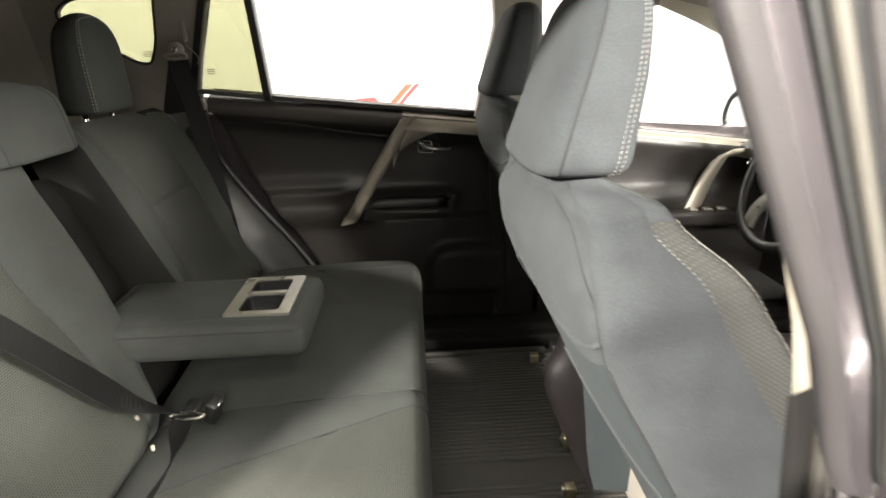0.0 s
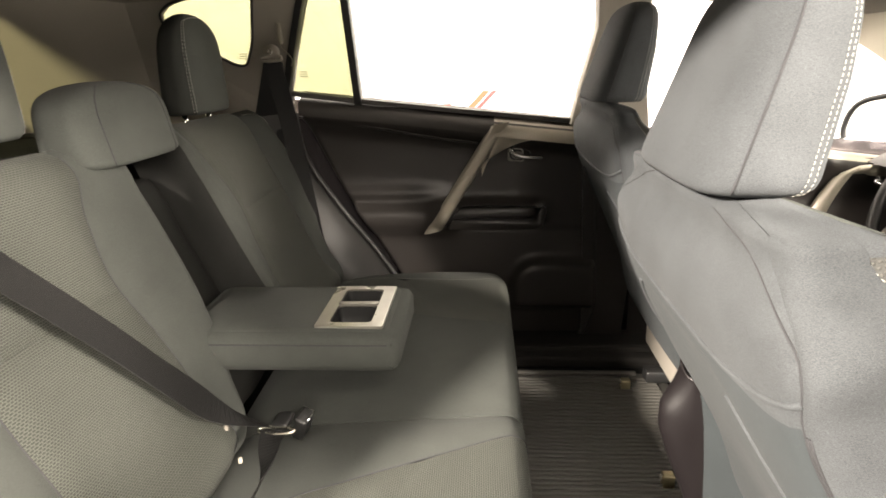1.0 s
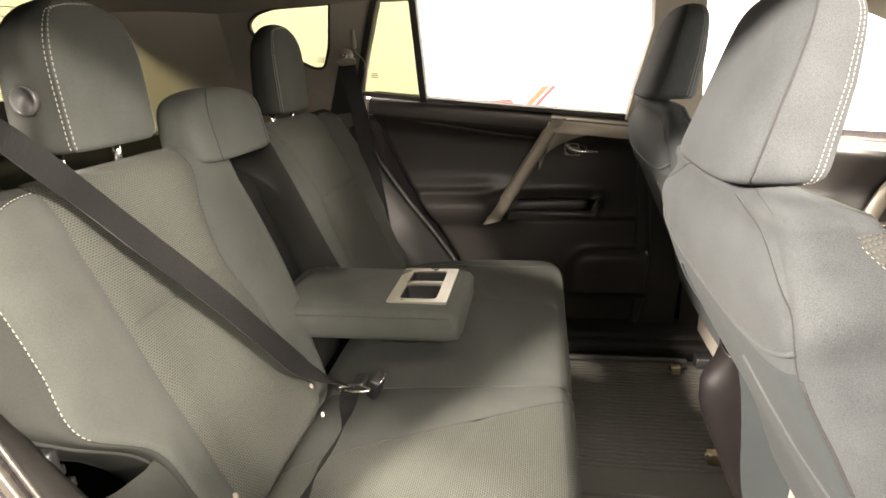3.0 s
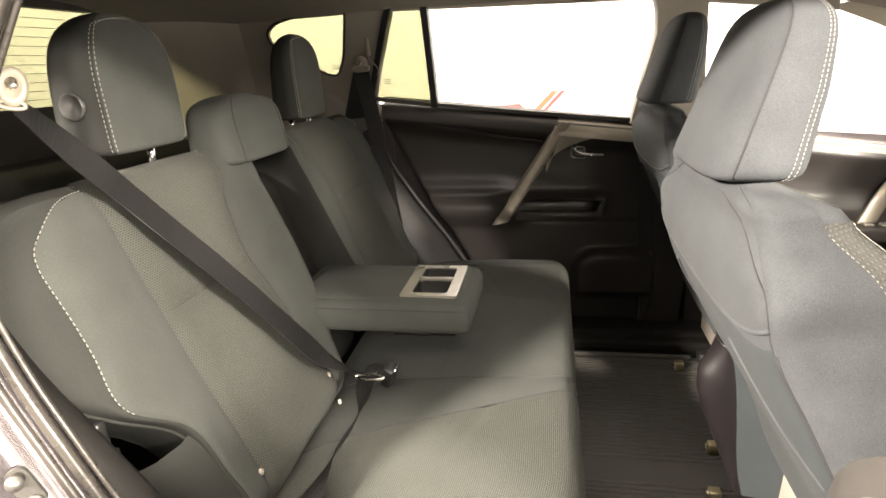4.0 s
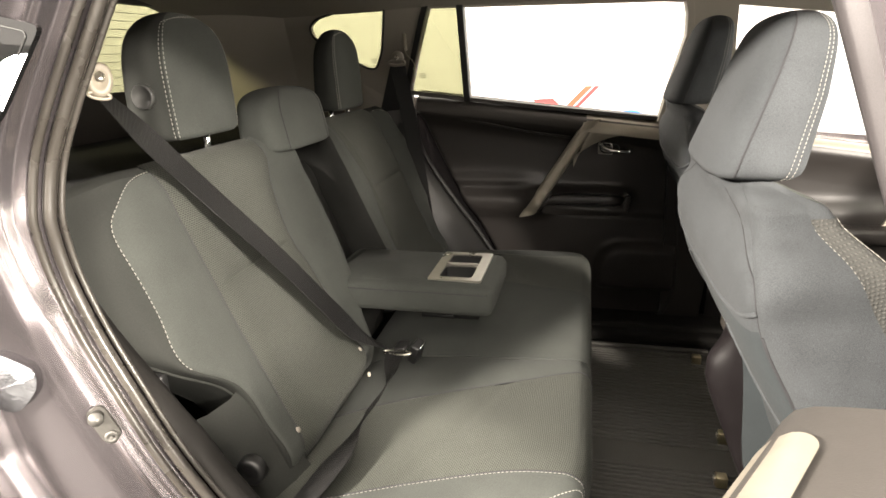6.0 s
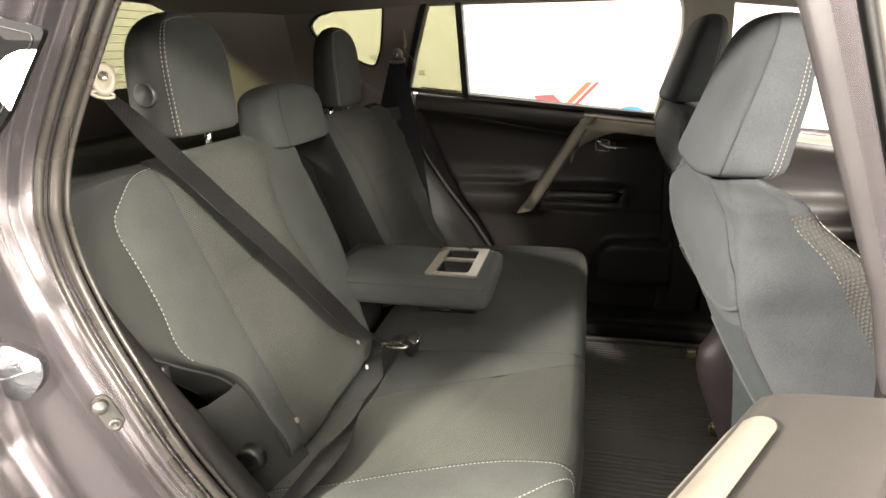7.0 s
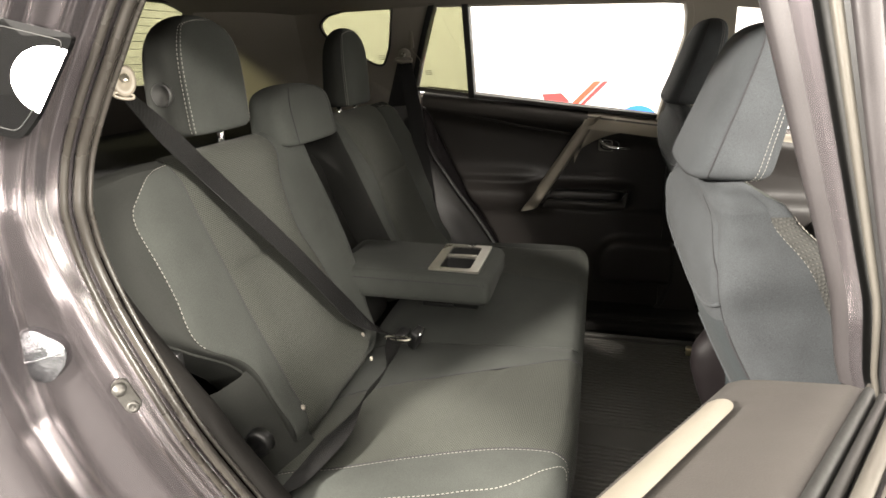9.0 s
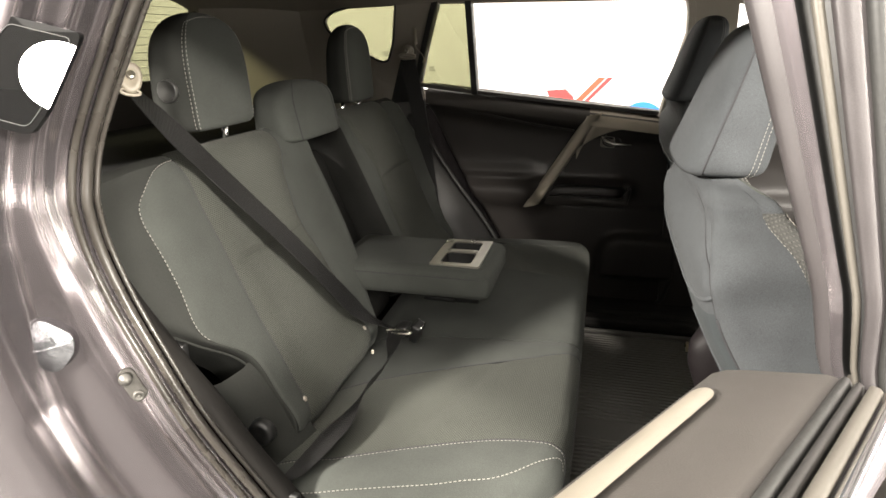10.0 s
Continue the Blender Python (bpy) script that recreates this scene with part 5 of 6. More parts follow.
def upright(name, rows_sn, material, label="", z0=1.035, z1=1.44, lean=0.40):
    """The door's front window frame, leaning with the side of the car and widening upward."""
    rows = []
    for s, n in rows_sn:
        rows.append([right_world(s, 0.026 - 0.02 * (z - 1.13) + (n - 0.018) * (1 + 2.65 * (z - 1.13)) + lean * (z - 1.06) + 0.008 * min(1.0, max(0.0, (1.10 - z) / 0.05)), z - 0.01) for z in np.linspace(z0, z1, 30)])
    return place(name, sheet(np.array(rows)), material, right_door, label)


upright("frame_gasket", [(-0.10, 0.0195), (-0.074, 0.0196), (-0.071, 0.0185)], RUBBER)
upright("frame_face", [(-0.10, 0.019), (-0.072, 0.0187), (-0.064, 0.018), (-0.061, 0.0165), (-0.0603, 0.0125), (-0.0600, 0.0085), (-0.0605, 0.0045)], FRAME_PAINT, "grey metallic painted window frame")
upright("frame_step", [(-0.0605, 0.0045), (-0.0612, 0.002), (-0.0618, -0.001), (-0.0624, -0.005)], PAINT)
upright("glass_channel", [(-0.0618, -0.0045), (-0.072, -0.005), (-0.075, -0.0115), (-0.059, -0.0125)], RUBBER, "black glass run channel")
upright("frame_bead", [(-0.062, -0.012), (-0.058, -0.0124), (-0.057, -0.0145), (-0.058, -0.0172), (-0.062, -0.018)], FRAME_STRIP, "cream satin frame strip")
upright("bead_gap", [(-0.061, -0.0178), (-0.061, -0.0208)], BLACK)
upright("outer_frame", [(-0.062, -0.0203), (-0.057, -0.0208), (-0.056, -0.0235), (-0.058, -0.030), (-0.064, -0.034)], FRAME_PAINT, "silvery outer frame moulding")
upright("outer_seal", [(-0.063, -0.0335), (-0.060, -0.036), (-0.061, -0.041), (-0.068, -0.043)], RUBBER, "black outer frame seal")
upright("outer_panel", [(-0.066, -0.0425), (-0.066, -0.050), (-0.08, -0.057), (-0.11, -0.060)], PAINT)
P = [right_world(s, 0.0 + 0.30 * 0.385, 1.44 + 0.05 * math.sin(s * 3)) for s in np.linspace(-0.06, 0.62, 20)]
place("frame_top", tube([Vector(p) for p in P], 0.022, 8), PAINT, right_door)
P = [right_world(0.62 + 0.10 * k, 0.11 * k + 0.0, 1.13 + 0.31 * k) for k in np.linspace(1, 0, 12)]
place("frame_rear", tube([Vector(p) for p in P], 0.02, 8), PAINT, right_door)

# ---- centre pillar on the near side ----
PX = lambda z: float(np.interp(z, [0.40, 0.9, 1.052, 1.10, 1.185, 1.257, 1.42], [0.873, 0.866, 0.854, 0.846, 0.827, 0.811, 0.763]))
zs = np.linspace(1.045, 1.42, 30)
rows = [[(PX(z) + dx, y + 0.16 * max(0, z - 1.10), z - cut) for z in zs] for dx, y, cut in ((0.12, -0.66, 0.03), (0.04, -0.715, 0.03), (0.006, -0.735, 0.028), (0.0, -0.742, 0.024), (0.006, -0.747, 0.016), (0.018, -0.75, 0.0), (0.04, -0.751, 0.0))]
tagged(place("pillar_right_upper", sheet(np.array(rows)), IVORY, None), "ivory plastic upper centre pillar trim", "pillar", kind="structure")
zs = np.linspace(0.40, 1.045, 30)
rows = [[(PX(z) + dx - 0.004, y, z - cut) for z in zs] for dx, y, cut in ((0.12, -0.66, 0.03), (0.04, -0.715, 0.03), (0.006, -0.737, 0.028), (0.0, -0.744, 0.024), (0.006, -0.749, 0.016), (0.03, -0.752, 0.0))]
tagged(place("pillar_right_lower", sheet(np.array(rows)), LOWER_TRIM, None), "dark grey plastic lower centre pillar trim", "pillar", kind="structure")
zs = np.linspace(0.40, 1.43, 40)
rows = [[(PX(z) + dx, y + 0.16 * max(0, z - 1.10), z) for z in zs] for dx, y in ((0.016, -0.752), (0.022, -0.762), (0.034, -0.774), (0.05, -0.782), (0.08, -0.79), (0.16, -0.80))]
tagged(place("pillar_right_outer", sheet(np.array(rows)), PAINT, None), "grey metallic painted centre pillar", "pillar", kind="structure")
sl = thing("pillar_weatherstrip", (0.84, -0.76, 0.4), "grey rubber weatherstrip along the centre pillar", "seal", kind="structure")
for dx, y, r in ((0.014, -0.756, 0.008), (0.03, -0.772, 0.006)):
    place("bulb", tube([Vector((PX(z) + dx, y + 0.16 * max(0, z - 1.10), z)) for z in zs], r, 8), SEAL, sl)
# front door outside, and the side of the car ahead
struct("front_door_lining_right", plate([(0.90, 0.36), (0.905, 1.035), (1.4, 0.985), (2.0, 0.91), (2.0, 0.36)], [], lambda a, b: (a, -0.725, b), 0.02, (0, -1, 0)), DOOR_DARK, "dark lining of the closed front passenger door", "car door")
struct("front_door_right", plate([(0.92, 0.35), (0.93, 1.02), (1.4, 0.97), (2.0, 0.90), (2.0, 0.35)], [], lambda a, b: (a, -0.79 - 0.04 * math.sin((b - 0.35) / 0.7 * math.pi), b), 0.04, (0, 1, 0)), PAINT, "closed grey metallic front passenger door", "car door")
struct("roof_rail_right", plate([(-0.75, 1.42), (0.2, 1.455), (0.75, 1.45), (1.3, 1.37), (1.3, 1.52), (-0.75, 1.50)], [], lambda a, b: (a, -0.64 - 0.0 * b, b), 0.03, (0, -1, 0)), TAUPE, "taupe roof rail trim over the doorway", "roof rail")
struct("sill_right", box(0.30, 2.0, -0.80, -0.69, 0.30, 0.405, 0.02, 3), PAINT, "grey metallic painted door sill", "sill")
struct("body_left", plate([(-1.05, 0.30), (2.0, 0.30), (2.0, 0.95), (0.9, 1.04), (0.05, 1.13), (-1.0, 1.10)], [], lambda a, b: (a, 0.86 - 0.06 * abs(b - 0.8), b), 0.04, (0, -1, 0)), PAINT, "grey metallic far side of the car body", "body panel")

# ---- buckle and near seat belt ----
BELT = [(0.0, -0.606, 1.232), (0.0, -0.468, 1.104), (0.042, -0.437, 1.037), (0.07, -0.4, 0.978), (0.1, -0.359, 0.911), (0.134, -0.313, 0.831), (0.179, -0.26, 0.743), (0.222, -0.229, 0.705)]
LIE = Vector((math.cos(radians(LEAN)), 0, math.sin(radians(LEAN))))
across = [LIE.cross(Vector(BELT[min(i + 1, 7)]) - Vector(BELT[max(i - 1, 0)])).normalized() for i in range(8)]
across[7] = (across[6] * 0.5 + Vector((1, 0.1, 0)) * (1 if across[6].x > 0 else -1)).normalized()
across[0] = (across[1] + Vector((0.5, 0, 0)) * (1 if across[1].x > 0 else -1)).normalized()
b1, BP, BW = belt(BELT, [tuple(a) for a in across], "black webbing seat belt fastened across the near rear seat", 90, 0.6)
lap = curve([(0.240, -0.238, 0.703), (0.240, -0.262, 0.700), (0.250, -0.311, 0.692), (0.250, -0.361, 0.687), (0.243, -0.43, 0.684), (0.241, -0.52, 0.681), (0.228, -0.608, 0.674), (0.205, -0.66, 0.656)], 70)
k = np.linspace(0, 7, 70)
wide = hermite(np.arange(8), [(1.0, 0.15, 0.0), (0.85, 0.2, 0.5), (0.3, 0.1, 0.95), (0.3, 0.1, 0.9), (0.7, 0.2, 0.6), (0.95, 0.3, 0.15), (0.9, 0.4, 0.1), (0.7, 0.6, 0.1)], k)
size = np.interp(k, [0, 1, 1.6, 2, 3, 4, 5, 7], [0.0225, 0.014, 0.007, 0.006, 0.010, 0.017, 0.0225, 0.0235])
place("lap_webbing", ribbon(lap, [Vector(w).normalized() * h for w, h in zip(wide, size)]), WEBBING, b1, smooth=False)
MT = Matrix.Translation((0.241, -0.240, 0.703)) @ pose(0, 0, 0, 8, -6, -10)
loop = [MT @ Vector((0.030 * math.cos(a), 0.008 * math.sin(a), 0)) for a in np.linspace(0, 2 * math.pi, 24)]
place("tongue_bar", tube(loop, 0.0024, 8), STEEL, b1, "bright steel belt tongue")
bm = box(-0.012, 0.014, 0.006, 0.038, -0.004, 0.005, 0.003)
bm.transform(MT)
part("tongue_grip", bm, BLACK, b1)
bk = thing("belt_buckle", (0.262, -0.205, 0.66), "black plastic belt buckle standing in the seat gap", "belt buckle", "buckles")
MB = Matrix.Translation((0.268, -0.198, 0.688)) @ pose(0, 0, 0, 18, 24, -12)
bm = box(-0.010, 0.010, -0.014, 0.016, -0.03, 0.022, 0.004)
bm.transform(MB)
part("shell", bm, BLACK, bk)
place("rim", tube([MB @ Vector(p) for p in ((-0.009, 0.013, 0.022), (0.009, 0.015, 0.022), (0.010, -0.008, 0.022))], 0.0014, 6), CHROME, bk)
bk2 = thing("belt_buckle", (0.33, 0.02, 0.66), "dark belt buckle lying on the seat under the armrest", "belt buckle", "buckles")
bm = box(0.30, 0.365, 0.005, 0.045, 0.668, 0.69, 0.006)
part("shell", bm, BLACK, bk2)
part("stalk", box(0.22, 0.305, 0.012, 0.038, 0.664, 0.676, 0.004), BLACK, bk2)
for u in (4.83, 2.94):
    spot, out = (v[0] for v in RIGHT_BACK.line([u], [0.004], 0.0))
    bt = thing("anchor_button", tuple(spot), "small white child-seat anchor button on the seatback", "button", "anchor buttons")
    m = Matrix.Translation(spot) @ pose(0, 0, 0, 0, 66, 0)
    place("cap", turned([(0.0, -0.002), (0.0052, -0.001), (0.0048, 0.0022), (0.0024, 0.003), (0.0, 0.0032)], m, 16), TAUPE, bt)
tagb = thing("anchor_tab", (0.175, -0.235, 0.645), "small white plastic anchor tab in the seat gap", "tab")
part("tab", box(0.172, 0.178, -0.237, -0.231, 0.638, 0.648, 0.002), PALE, tagb)

# lower side filler and hinge of the near seatback
fill = thing("seat_side_filler", (0.08, -0.60, 0.55), "charcoal cloth filler pad beside the near seatback", "seat trim")
rows = []
for k in np.linspace(0, 1, 16):
    z = 0.57 + 0.24 * k
    x = 0.125 - 0.45 * (z - 0.685)
    rows.append([(x - 0.03 + dx, y, z - 0.05 * (-0.53 - y) / 0.1 * k) for dx, y in ((0.06, -0.50 - 0.05 * k), (0.052, -0.54 - 0.035 * k), (0.03, -0.595 - 0.005 * k), (0.0, -0.652 + 0.032 * k), (-0.05, -0.675 + 0.043 * k), (-0.12, -0.68 + 0.044 * k))])
place("pad", sheet(np.array(rows)), CLOTH_SIDE, fill)
hg = thing("hinge_cover", (0.15, -0.62, 0.60), "black plastic seatback hinge cover", "hinge")
m = Matrix.Translation((0.142, -0.612, 0.705)) @ pose(0, 0, 0, 90, 0, 0)
place("cover", turned([(0.0, 0.016), (0.012, 0.0155), (0.017, 0.018), (0.021, 0.014), (0.022, 0.0)], m, 28), BLACK, hg)
m = Matrix.Translation((0.205, -0.69, 0.635)) @ pose(0, 0, 0, 90, 0, 0)
place("anchor_bolt", turned([(0.0, 0.018), (0.012, 0.016), (0.016, 0.008), (0.016, 0.0)], m, 20), STEEL, hg)
part("anchor_plate", box(0.185, 0.235, -0.688, -0.676, 0.61, 0.655, 0.004), BLACK, hg)
lt = thing("latch_mechanism", (0.03, -0.655, 0.80), "black latch mechanism in the gap beside the seatback", "latch")
for i in range(5):
    part("tooth", box(-0.005 + 0.010 * i, 0.003 + 0.010 * i, -0.645, -0.622, 0.865 - 0.016 * i, 0.878 - 0.016 * i, 0.002), BLACK, lt)
part("bracket", box(-0.015, 0.055, -0.66, -0.645, 0.78, 0.87, 0.004), BLACK, lt)

# ---- back pocket of the front passenger seat, lower trims ----
def pocket(f, t, yc):
    """A sagging vinyl pouch on the hollow lower back, open at its top."""
    rows = []
    for z in np.linspace(0.775, 0.47, 28):
        q = z + 0.03
        xr = float(np.interp(q, [0.50, 0.55, 0.60, 0.65, 0.70, 0.74, 0.77, 0.80], [0.923, 0.910, 0.902, 0.897, 0.892, 0.888, 0.883, 0.876]))
        deep = float(np.interp(q, [0.50, 0.55, 0.60, 0.65, 0.70, 0.74, 0.77, 0.80], [0.014, 0.022, 0.034, 0.05, 0.062, 0.058, 0.036, 0.018]))
        half = float(np.interp(q, [0.50, 0.55, 0.60, 0.65, 0.70, 0.80], [0.018, 0.022, 0.026, 0.030, 0.030, 0.024]))
        back = 0.853 + (0.895 - z) * 0.47
        row = [(back, yc + half * 0.85, z + 0.01)]
        row += [(xr - deep * math.sin(a) ** 0.8, yc + half * math.cos(a), z + 0.012 * math.cos(a)) for a in np.linspace(0, math.pi, 22)]
        rows.append(row)
    place("map_pocket", sheet(np.array(rows)), POCKET, t, "dark brown vinyl map pocket")
    gusset = [[row[-1], (row[-1][0] + 0.03, row[-1][1] - 0.004, row[-1][2]), (row[-1][0] + 0.075, row[-1][1] - 0.012, row[-1][2])] for row in rows]
    place("pocket_gusset", sheet(np.array(gusset)), CLOTH_LOWER, t, "dark teal cloth beside the map pocket")
    place("pocket_rim", tube([Vector(p) for p in rows[0][1:]], 0.0028, 8), POCKET, t)
    lining = [[tuple(Vector(p) + Vector((0.006, 0, -0.04 * k))) for p in rows[0][1:]] for k in (0, 1)]
    place("pocket_lining", sheet(np.array(lining)), BLACK, t)


pocket(FRONT_RIGHT, front_right, -0.165)


def seat_trims(f, t, yc, dx, dz):
    # hem between upper and lower back panels, zip line, plastic valance
    us = np.concatenate([np.linspace(12.0, 14, 24), np.linspace(0, 2.0, 24)])
    vv = -0.055 + 0.012 * np.abs(np.concatenate([np.linspace(-1, 0, 24), np.linspace(0, 1, 24)])) ** 2 * 2
    pts, ns = f.line(us, vv, 0.0)
    place("hem", tube(pts, 0.003, 8), CLOTH_FRONT, t, "folded hem of the back cover")
    vv = np.linspace(-0.09, -0.24, 50)
    for side in (1, -1):
        us = np.clip(13.1 + (vv + 0.111) * 6.3, 12.2, 13.6)
        pts, _ = f.line(us if side > 0 else 14 - us, vv, 0.0)
        place("piping", tube(pts, 0.0032, 8), CLOTH_FRONT, t, "rounded piping of the lower cover")
    for u in (2.12, 11.88, 2.06, 11.94):
        pts, _ = f.line(np.full(40, u), np.linspace(-0.06, -0.5, 40), 0.0)
        place("seam", tube(pts, 0.0012, 6), SEAM, t)
    part("seat_base", box(1.01 + dx, 1.42, yc - 0.25, yc + 0.25, 0.44, 0.60, 0.04, 4), CLOTH_LOWER, t, "cloth seat cushion seen from behind")
    part("valance", box(0.982 + dx, 1.03 + dx, yc - 0.13, yc + 0.225, 0.44, 0.535, 0.012, 3), TAUPE, t, "pale beige plastic valance")


seat_trims(FRONT_RIGHT, front_right, -0.36, 0.0, 0.0)
seat_trims(FRONT_LEFT, front_left, 0.36, 0.04, 0.03)

# ---- front cabin ----
fd = thing("front_door", (1.4, 0.72, 0.4), "dark closed driver's door with a satin silver band", "car door")
rows = []
for z in np.linspace(0.40, 0.94, 40):
    s = np.linspace(1.0, 1.85, 50)
    n = 0.03 * swell(z, 0.70, 0.80, 0.008) * swell(s, 1.1, 1.6, 0.03) + 0.02 * swell(z, 0.3, 0.62, 0.01)
    rows.append([(x, 0.725 - k, z + (1.0 - x) * 0.0) for x, k in zip(s, n)])
place("lining", sheet(np.array(rows)), DOOR_DARK, fd)
rows = [[(x, 0.79 - n, 1.025 - 0.128 * (x - 1.0) + dz) for x in np.linspace(1.0, 1.9, 30)] for n, dz in ((0.0, 0.0), (0.03, 0.004), (0.055, 0.001), (0.066, -0.006), (0.070, -0.016))]
place("belt_ledge", sheet(np.array(rows)), TRIM_METAL, fd, "pale satin window ledge")
rows = [[(x, 0.79 - n, 1.025 - 0.128 * (x - 1.0) + dz) for x in np.linspace(1.0, 1.9, 30)] for n, dz in ((0.069, -0.014), (0.073, -0.022), (0.075, -0.04), (0.068, -0.06), (0.066, -0.12))]
place("upper_lining", sheet(np.array(rows)), DOOR_DARK, fd)
band = curve([(1.74, 0.70, 0.895), (1.62, 0.695, 0.915), (1.56, 0.69, 0.905), (1.535, 0.69, 0.87), (1.48, 0.69, 0.745)], 40)
place("satin_band", ribbon(band, [Vector((0.55, 0, 0.83)).normalized() * 0.022] * 12 + [Vector((1, 0, 0.1 + 0.4 * (1 - k))).normalized() * 0.026 for k in np.linspace(0, 1, 28)], 0.012), TRIM_METAL, fd, "warm silver slanting trim band")
part("armrest", box(1.28, 1.62, 0.63, 0.71, 0.70, 0.745, 0.012, 3), DOOR_DARK, fd)
for i in range(3):
    part("window_switch", box(1.46 + 0.045 * i, 1.485 + 0.045 * i, 0.65, 0.675, 0.745, 0.752, 0.002), SILVER, fd, "grey window switch")
place("release_lever", tube(curve([(1.63, 0.675, 0.885), (1.65, 0.665, 0.875), (1.69, 0.66, 0.87)], 12), 0.007, 8), CHROME, fd, "chrome door release lever")
part("lock_switch", box(1.635, 1.66, 0.665, 0.69, 0.875, 0.90, 0.003), CHROME, fd)
# driver's window opening is bounded by pillar, rail and the sloping windscreen pillar
def bar(name, pts, r, material, label, category):
    return tagged(place(name, tube(curve(pts, 30), r, 12), material, None), label, category, kind="structure")


rows = []
AP = curve([(1.28, left_y(1.32), 1.345), (1.43, 0.655, 1.285), (1.58, 0.675, 1.21), (1.745, 0.70, 1.09), (1.88, 0.72, 0.985)], 30)
rows = [[(p.x + 0.35 * k + 0.02 * math.sin(k * 3.1), p.y - 0.30 * k**1.1 - 0.02 * math.sin(k * math.pi), p.z + 0.10 * k * (1 - 0.3 * k)) for p in AP] for k in np.linspace(0, 0.42, 8)]
tagged(place("windscreen_pillar", sheet(np.array(rows)), PALE, None), "pale beige windscreen pillar trim", "pillar", kind="structure")
wm = thing("wing_mirror", (1.80, 0.95, 0.90), "dark wing mirror with a bright glass outside the driver's window", "wing mirror")
MM = Matrix.Translation((1.80, 0.955, 0.985)) @ Matrix.Rotation(radians(-62), 4, "Z") @ Matrix.Rotation(radians(90), 4, "X")
shape = round_loop([(-0.125, -0.035), (-0.095, 0.085), (0.03, 0.115), (0.125, 0.10), (0.115, -0.09), (0.0, -0.11)], 0.055, 6)
ring = [MM @ Vector((a, b, 0)) for a, b in shape]
rows = [[tuple(MM @ Vector((a * k, b * k, -d))) for a, b in shape] for k, d in ((1.0, 0.0), (1.04, 0.012), (1.02, 0.05), (0.85, 0.09), (0.4, 0.11), (0.0, 0.112))]
place("housing", sheet(np.array(rows), closed=True), BLACK, wm)
part("glass", plate([(a * 0.96, b * 0.96) for a, b in shape], [], lambda a, b: tuple(MM @ Vector((a, b, 0.0))), 0.002, (0.5, 0.3, 0)), MIRROR, wm, "bright mirror glass", smooth=False)
place("rim", tube(ring + ring[:1], 0.009, 8), BLACK, wm)
part("stalk", box(1.83, 1.92, 0.76, 0.90, 0.90, 0.97, 0.02, 3), BLACK, wm)

sw = thing("steering_wheel", (1.55, 0.345, 0.72), "black leather steering wheel with a silver lower spoke", "steering wheel")
MW = Matrix.Translation((1.58, 0.35, 0.905)) @ Matrix.Rotation(radians(-66), 4, "Y")
rim = [MW @ Vector((0.187 * math.cos(a), 0.187 * math.sin(a), 0)) for a in np.linspace(0, 2 * math.pi, 60)]
place("rim", tube(rim, 0.0155, 12), BLACK, sw, "black leather rim")
rows = [[tuple(MW @ Vector((0.075 * k * math.cos(a) * 0.9, 0.085 * k * math.sin(a), h))) for a in np.linspace(0, 2 * math.pi, 30, endpoint=False)] for k, h in ((1.0, -0.05), (1.05, -0.01), (0.98, 0.012), (0.6, 0.022), (0.0, 0.024))]
place("hub", sheet(np.array(rows), closed=True), DOOR_TOP, sw, "grey airbag cover")
em = [MW @ Vector((0.022 * math.cos(a), 0.03 * math.sin(a), 0.026)) for a in np.linspace(0, 2 * math.pi, 24)]
place("emblem_ring", tube(em, 0.0028, 6), CHROME, sw, "plain chrome oval")
for a0, w, material in ((90, 0.03, DOOR_TOP), (-90, 0.03, DOOR_TOP)):
    pts = [MW @ Vector((0.0 + 0.01, math.sin(radians(a0)) * r, 0.0)) for r in (0.06, 0.12, 0.18)]
    place("spoke", ribbon(curve(pts, 8), [(MW.to_3x3() @ Vector((1, 0, 0))) * w] * 8, 0.016), material, sw)
for side in (-1, 1):
    pts = [MW @ Vector((-0.06, side * 0.05, 0.004)), MW @ Vector((-0.11, side * 0.08, 0.004)), MW @ Vector((-0.16, side * 0.085, 0.0))]
    place("lower_spoke", ribbon(curve(pts, 8), [(MW.to_3x3() @ Vector((0.3, 1, 0))).normalized() * 0.02] * 8, 0.014), SILVER, sw, "silver lower spoke")
rows = [[(1.68 + 0.05 * math.sin(k) - 0.05 * math.cos(k), y, 0.93 + 0.04 * math.sin(k) - 0.30 * max(0, k - 1.6)) for y in np.linspace(-0.72, 0.72, 30)] for k in np.linspace(0, 3, 12)]
tagged(place("dashboard", sheet(np.array(rows)), DOOR_DARK, None), "dark soft plastic dashboard", "dashboard", kind="structure")
rows = [[(1.70 + 0.6 * k, y, 0.965 + 0.0 * k) for y in np.linspace(-0.72, 0.72, 10)] for k in np.linspace(0, 1, 5)]
tagged(place("dashboard_top", sheet(np.array(rows)), DOOR_DARK, None), "dark dashboard top", "dashboard", kind="structure")
col = thing("instrument_hood", (1.66, 0.36, 0.95), "dark round instrument hood behind the wheel", "instrument panel")
place("gauge_rim", tube([Vector((1.63, 0.40 + 0.045 * math.cos(a), 0.985 + 0.04 * math.sin(a))) for a in np.linspace(0, 2 * math.pi, 24)], 0.007, 8), BLACK, col)
part("hood", box(1.64, 1.75, 0.18, 0.56, 0.93, 1.03, 0.03, 4), DOOR_DARK, col)
vis = thing("sun_visor", (1.30, 0.36, 1.36), "pale folded sun visor under the headliner", "sun visor")
bm = box(-0.09, 0.09, -0.19, 0.19, -0.008, 0.008, 0.007, 3)
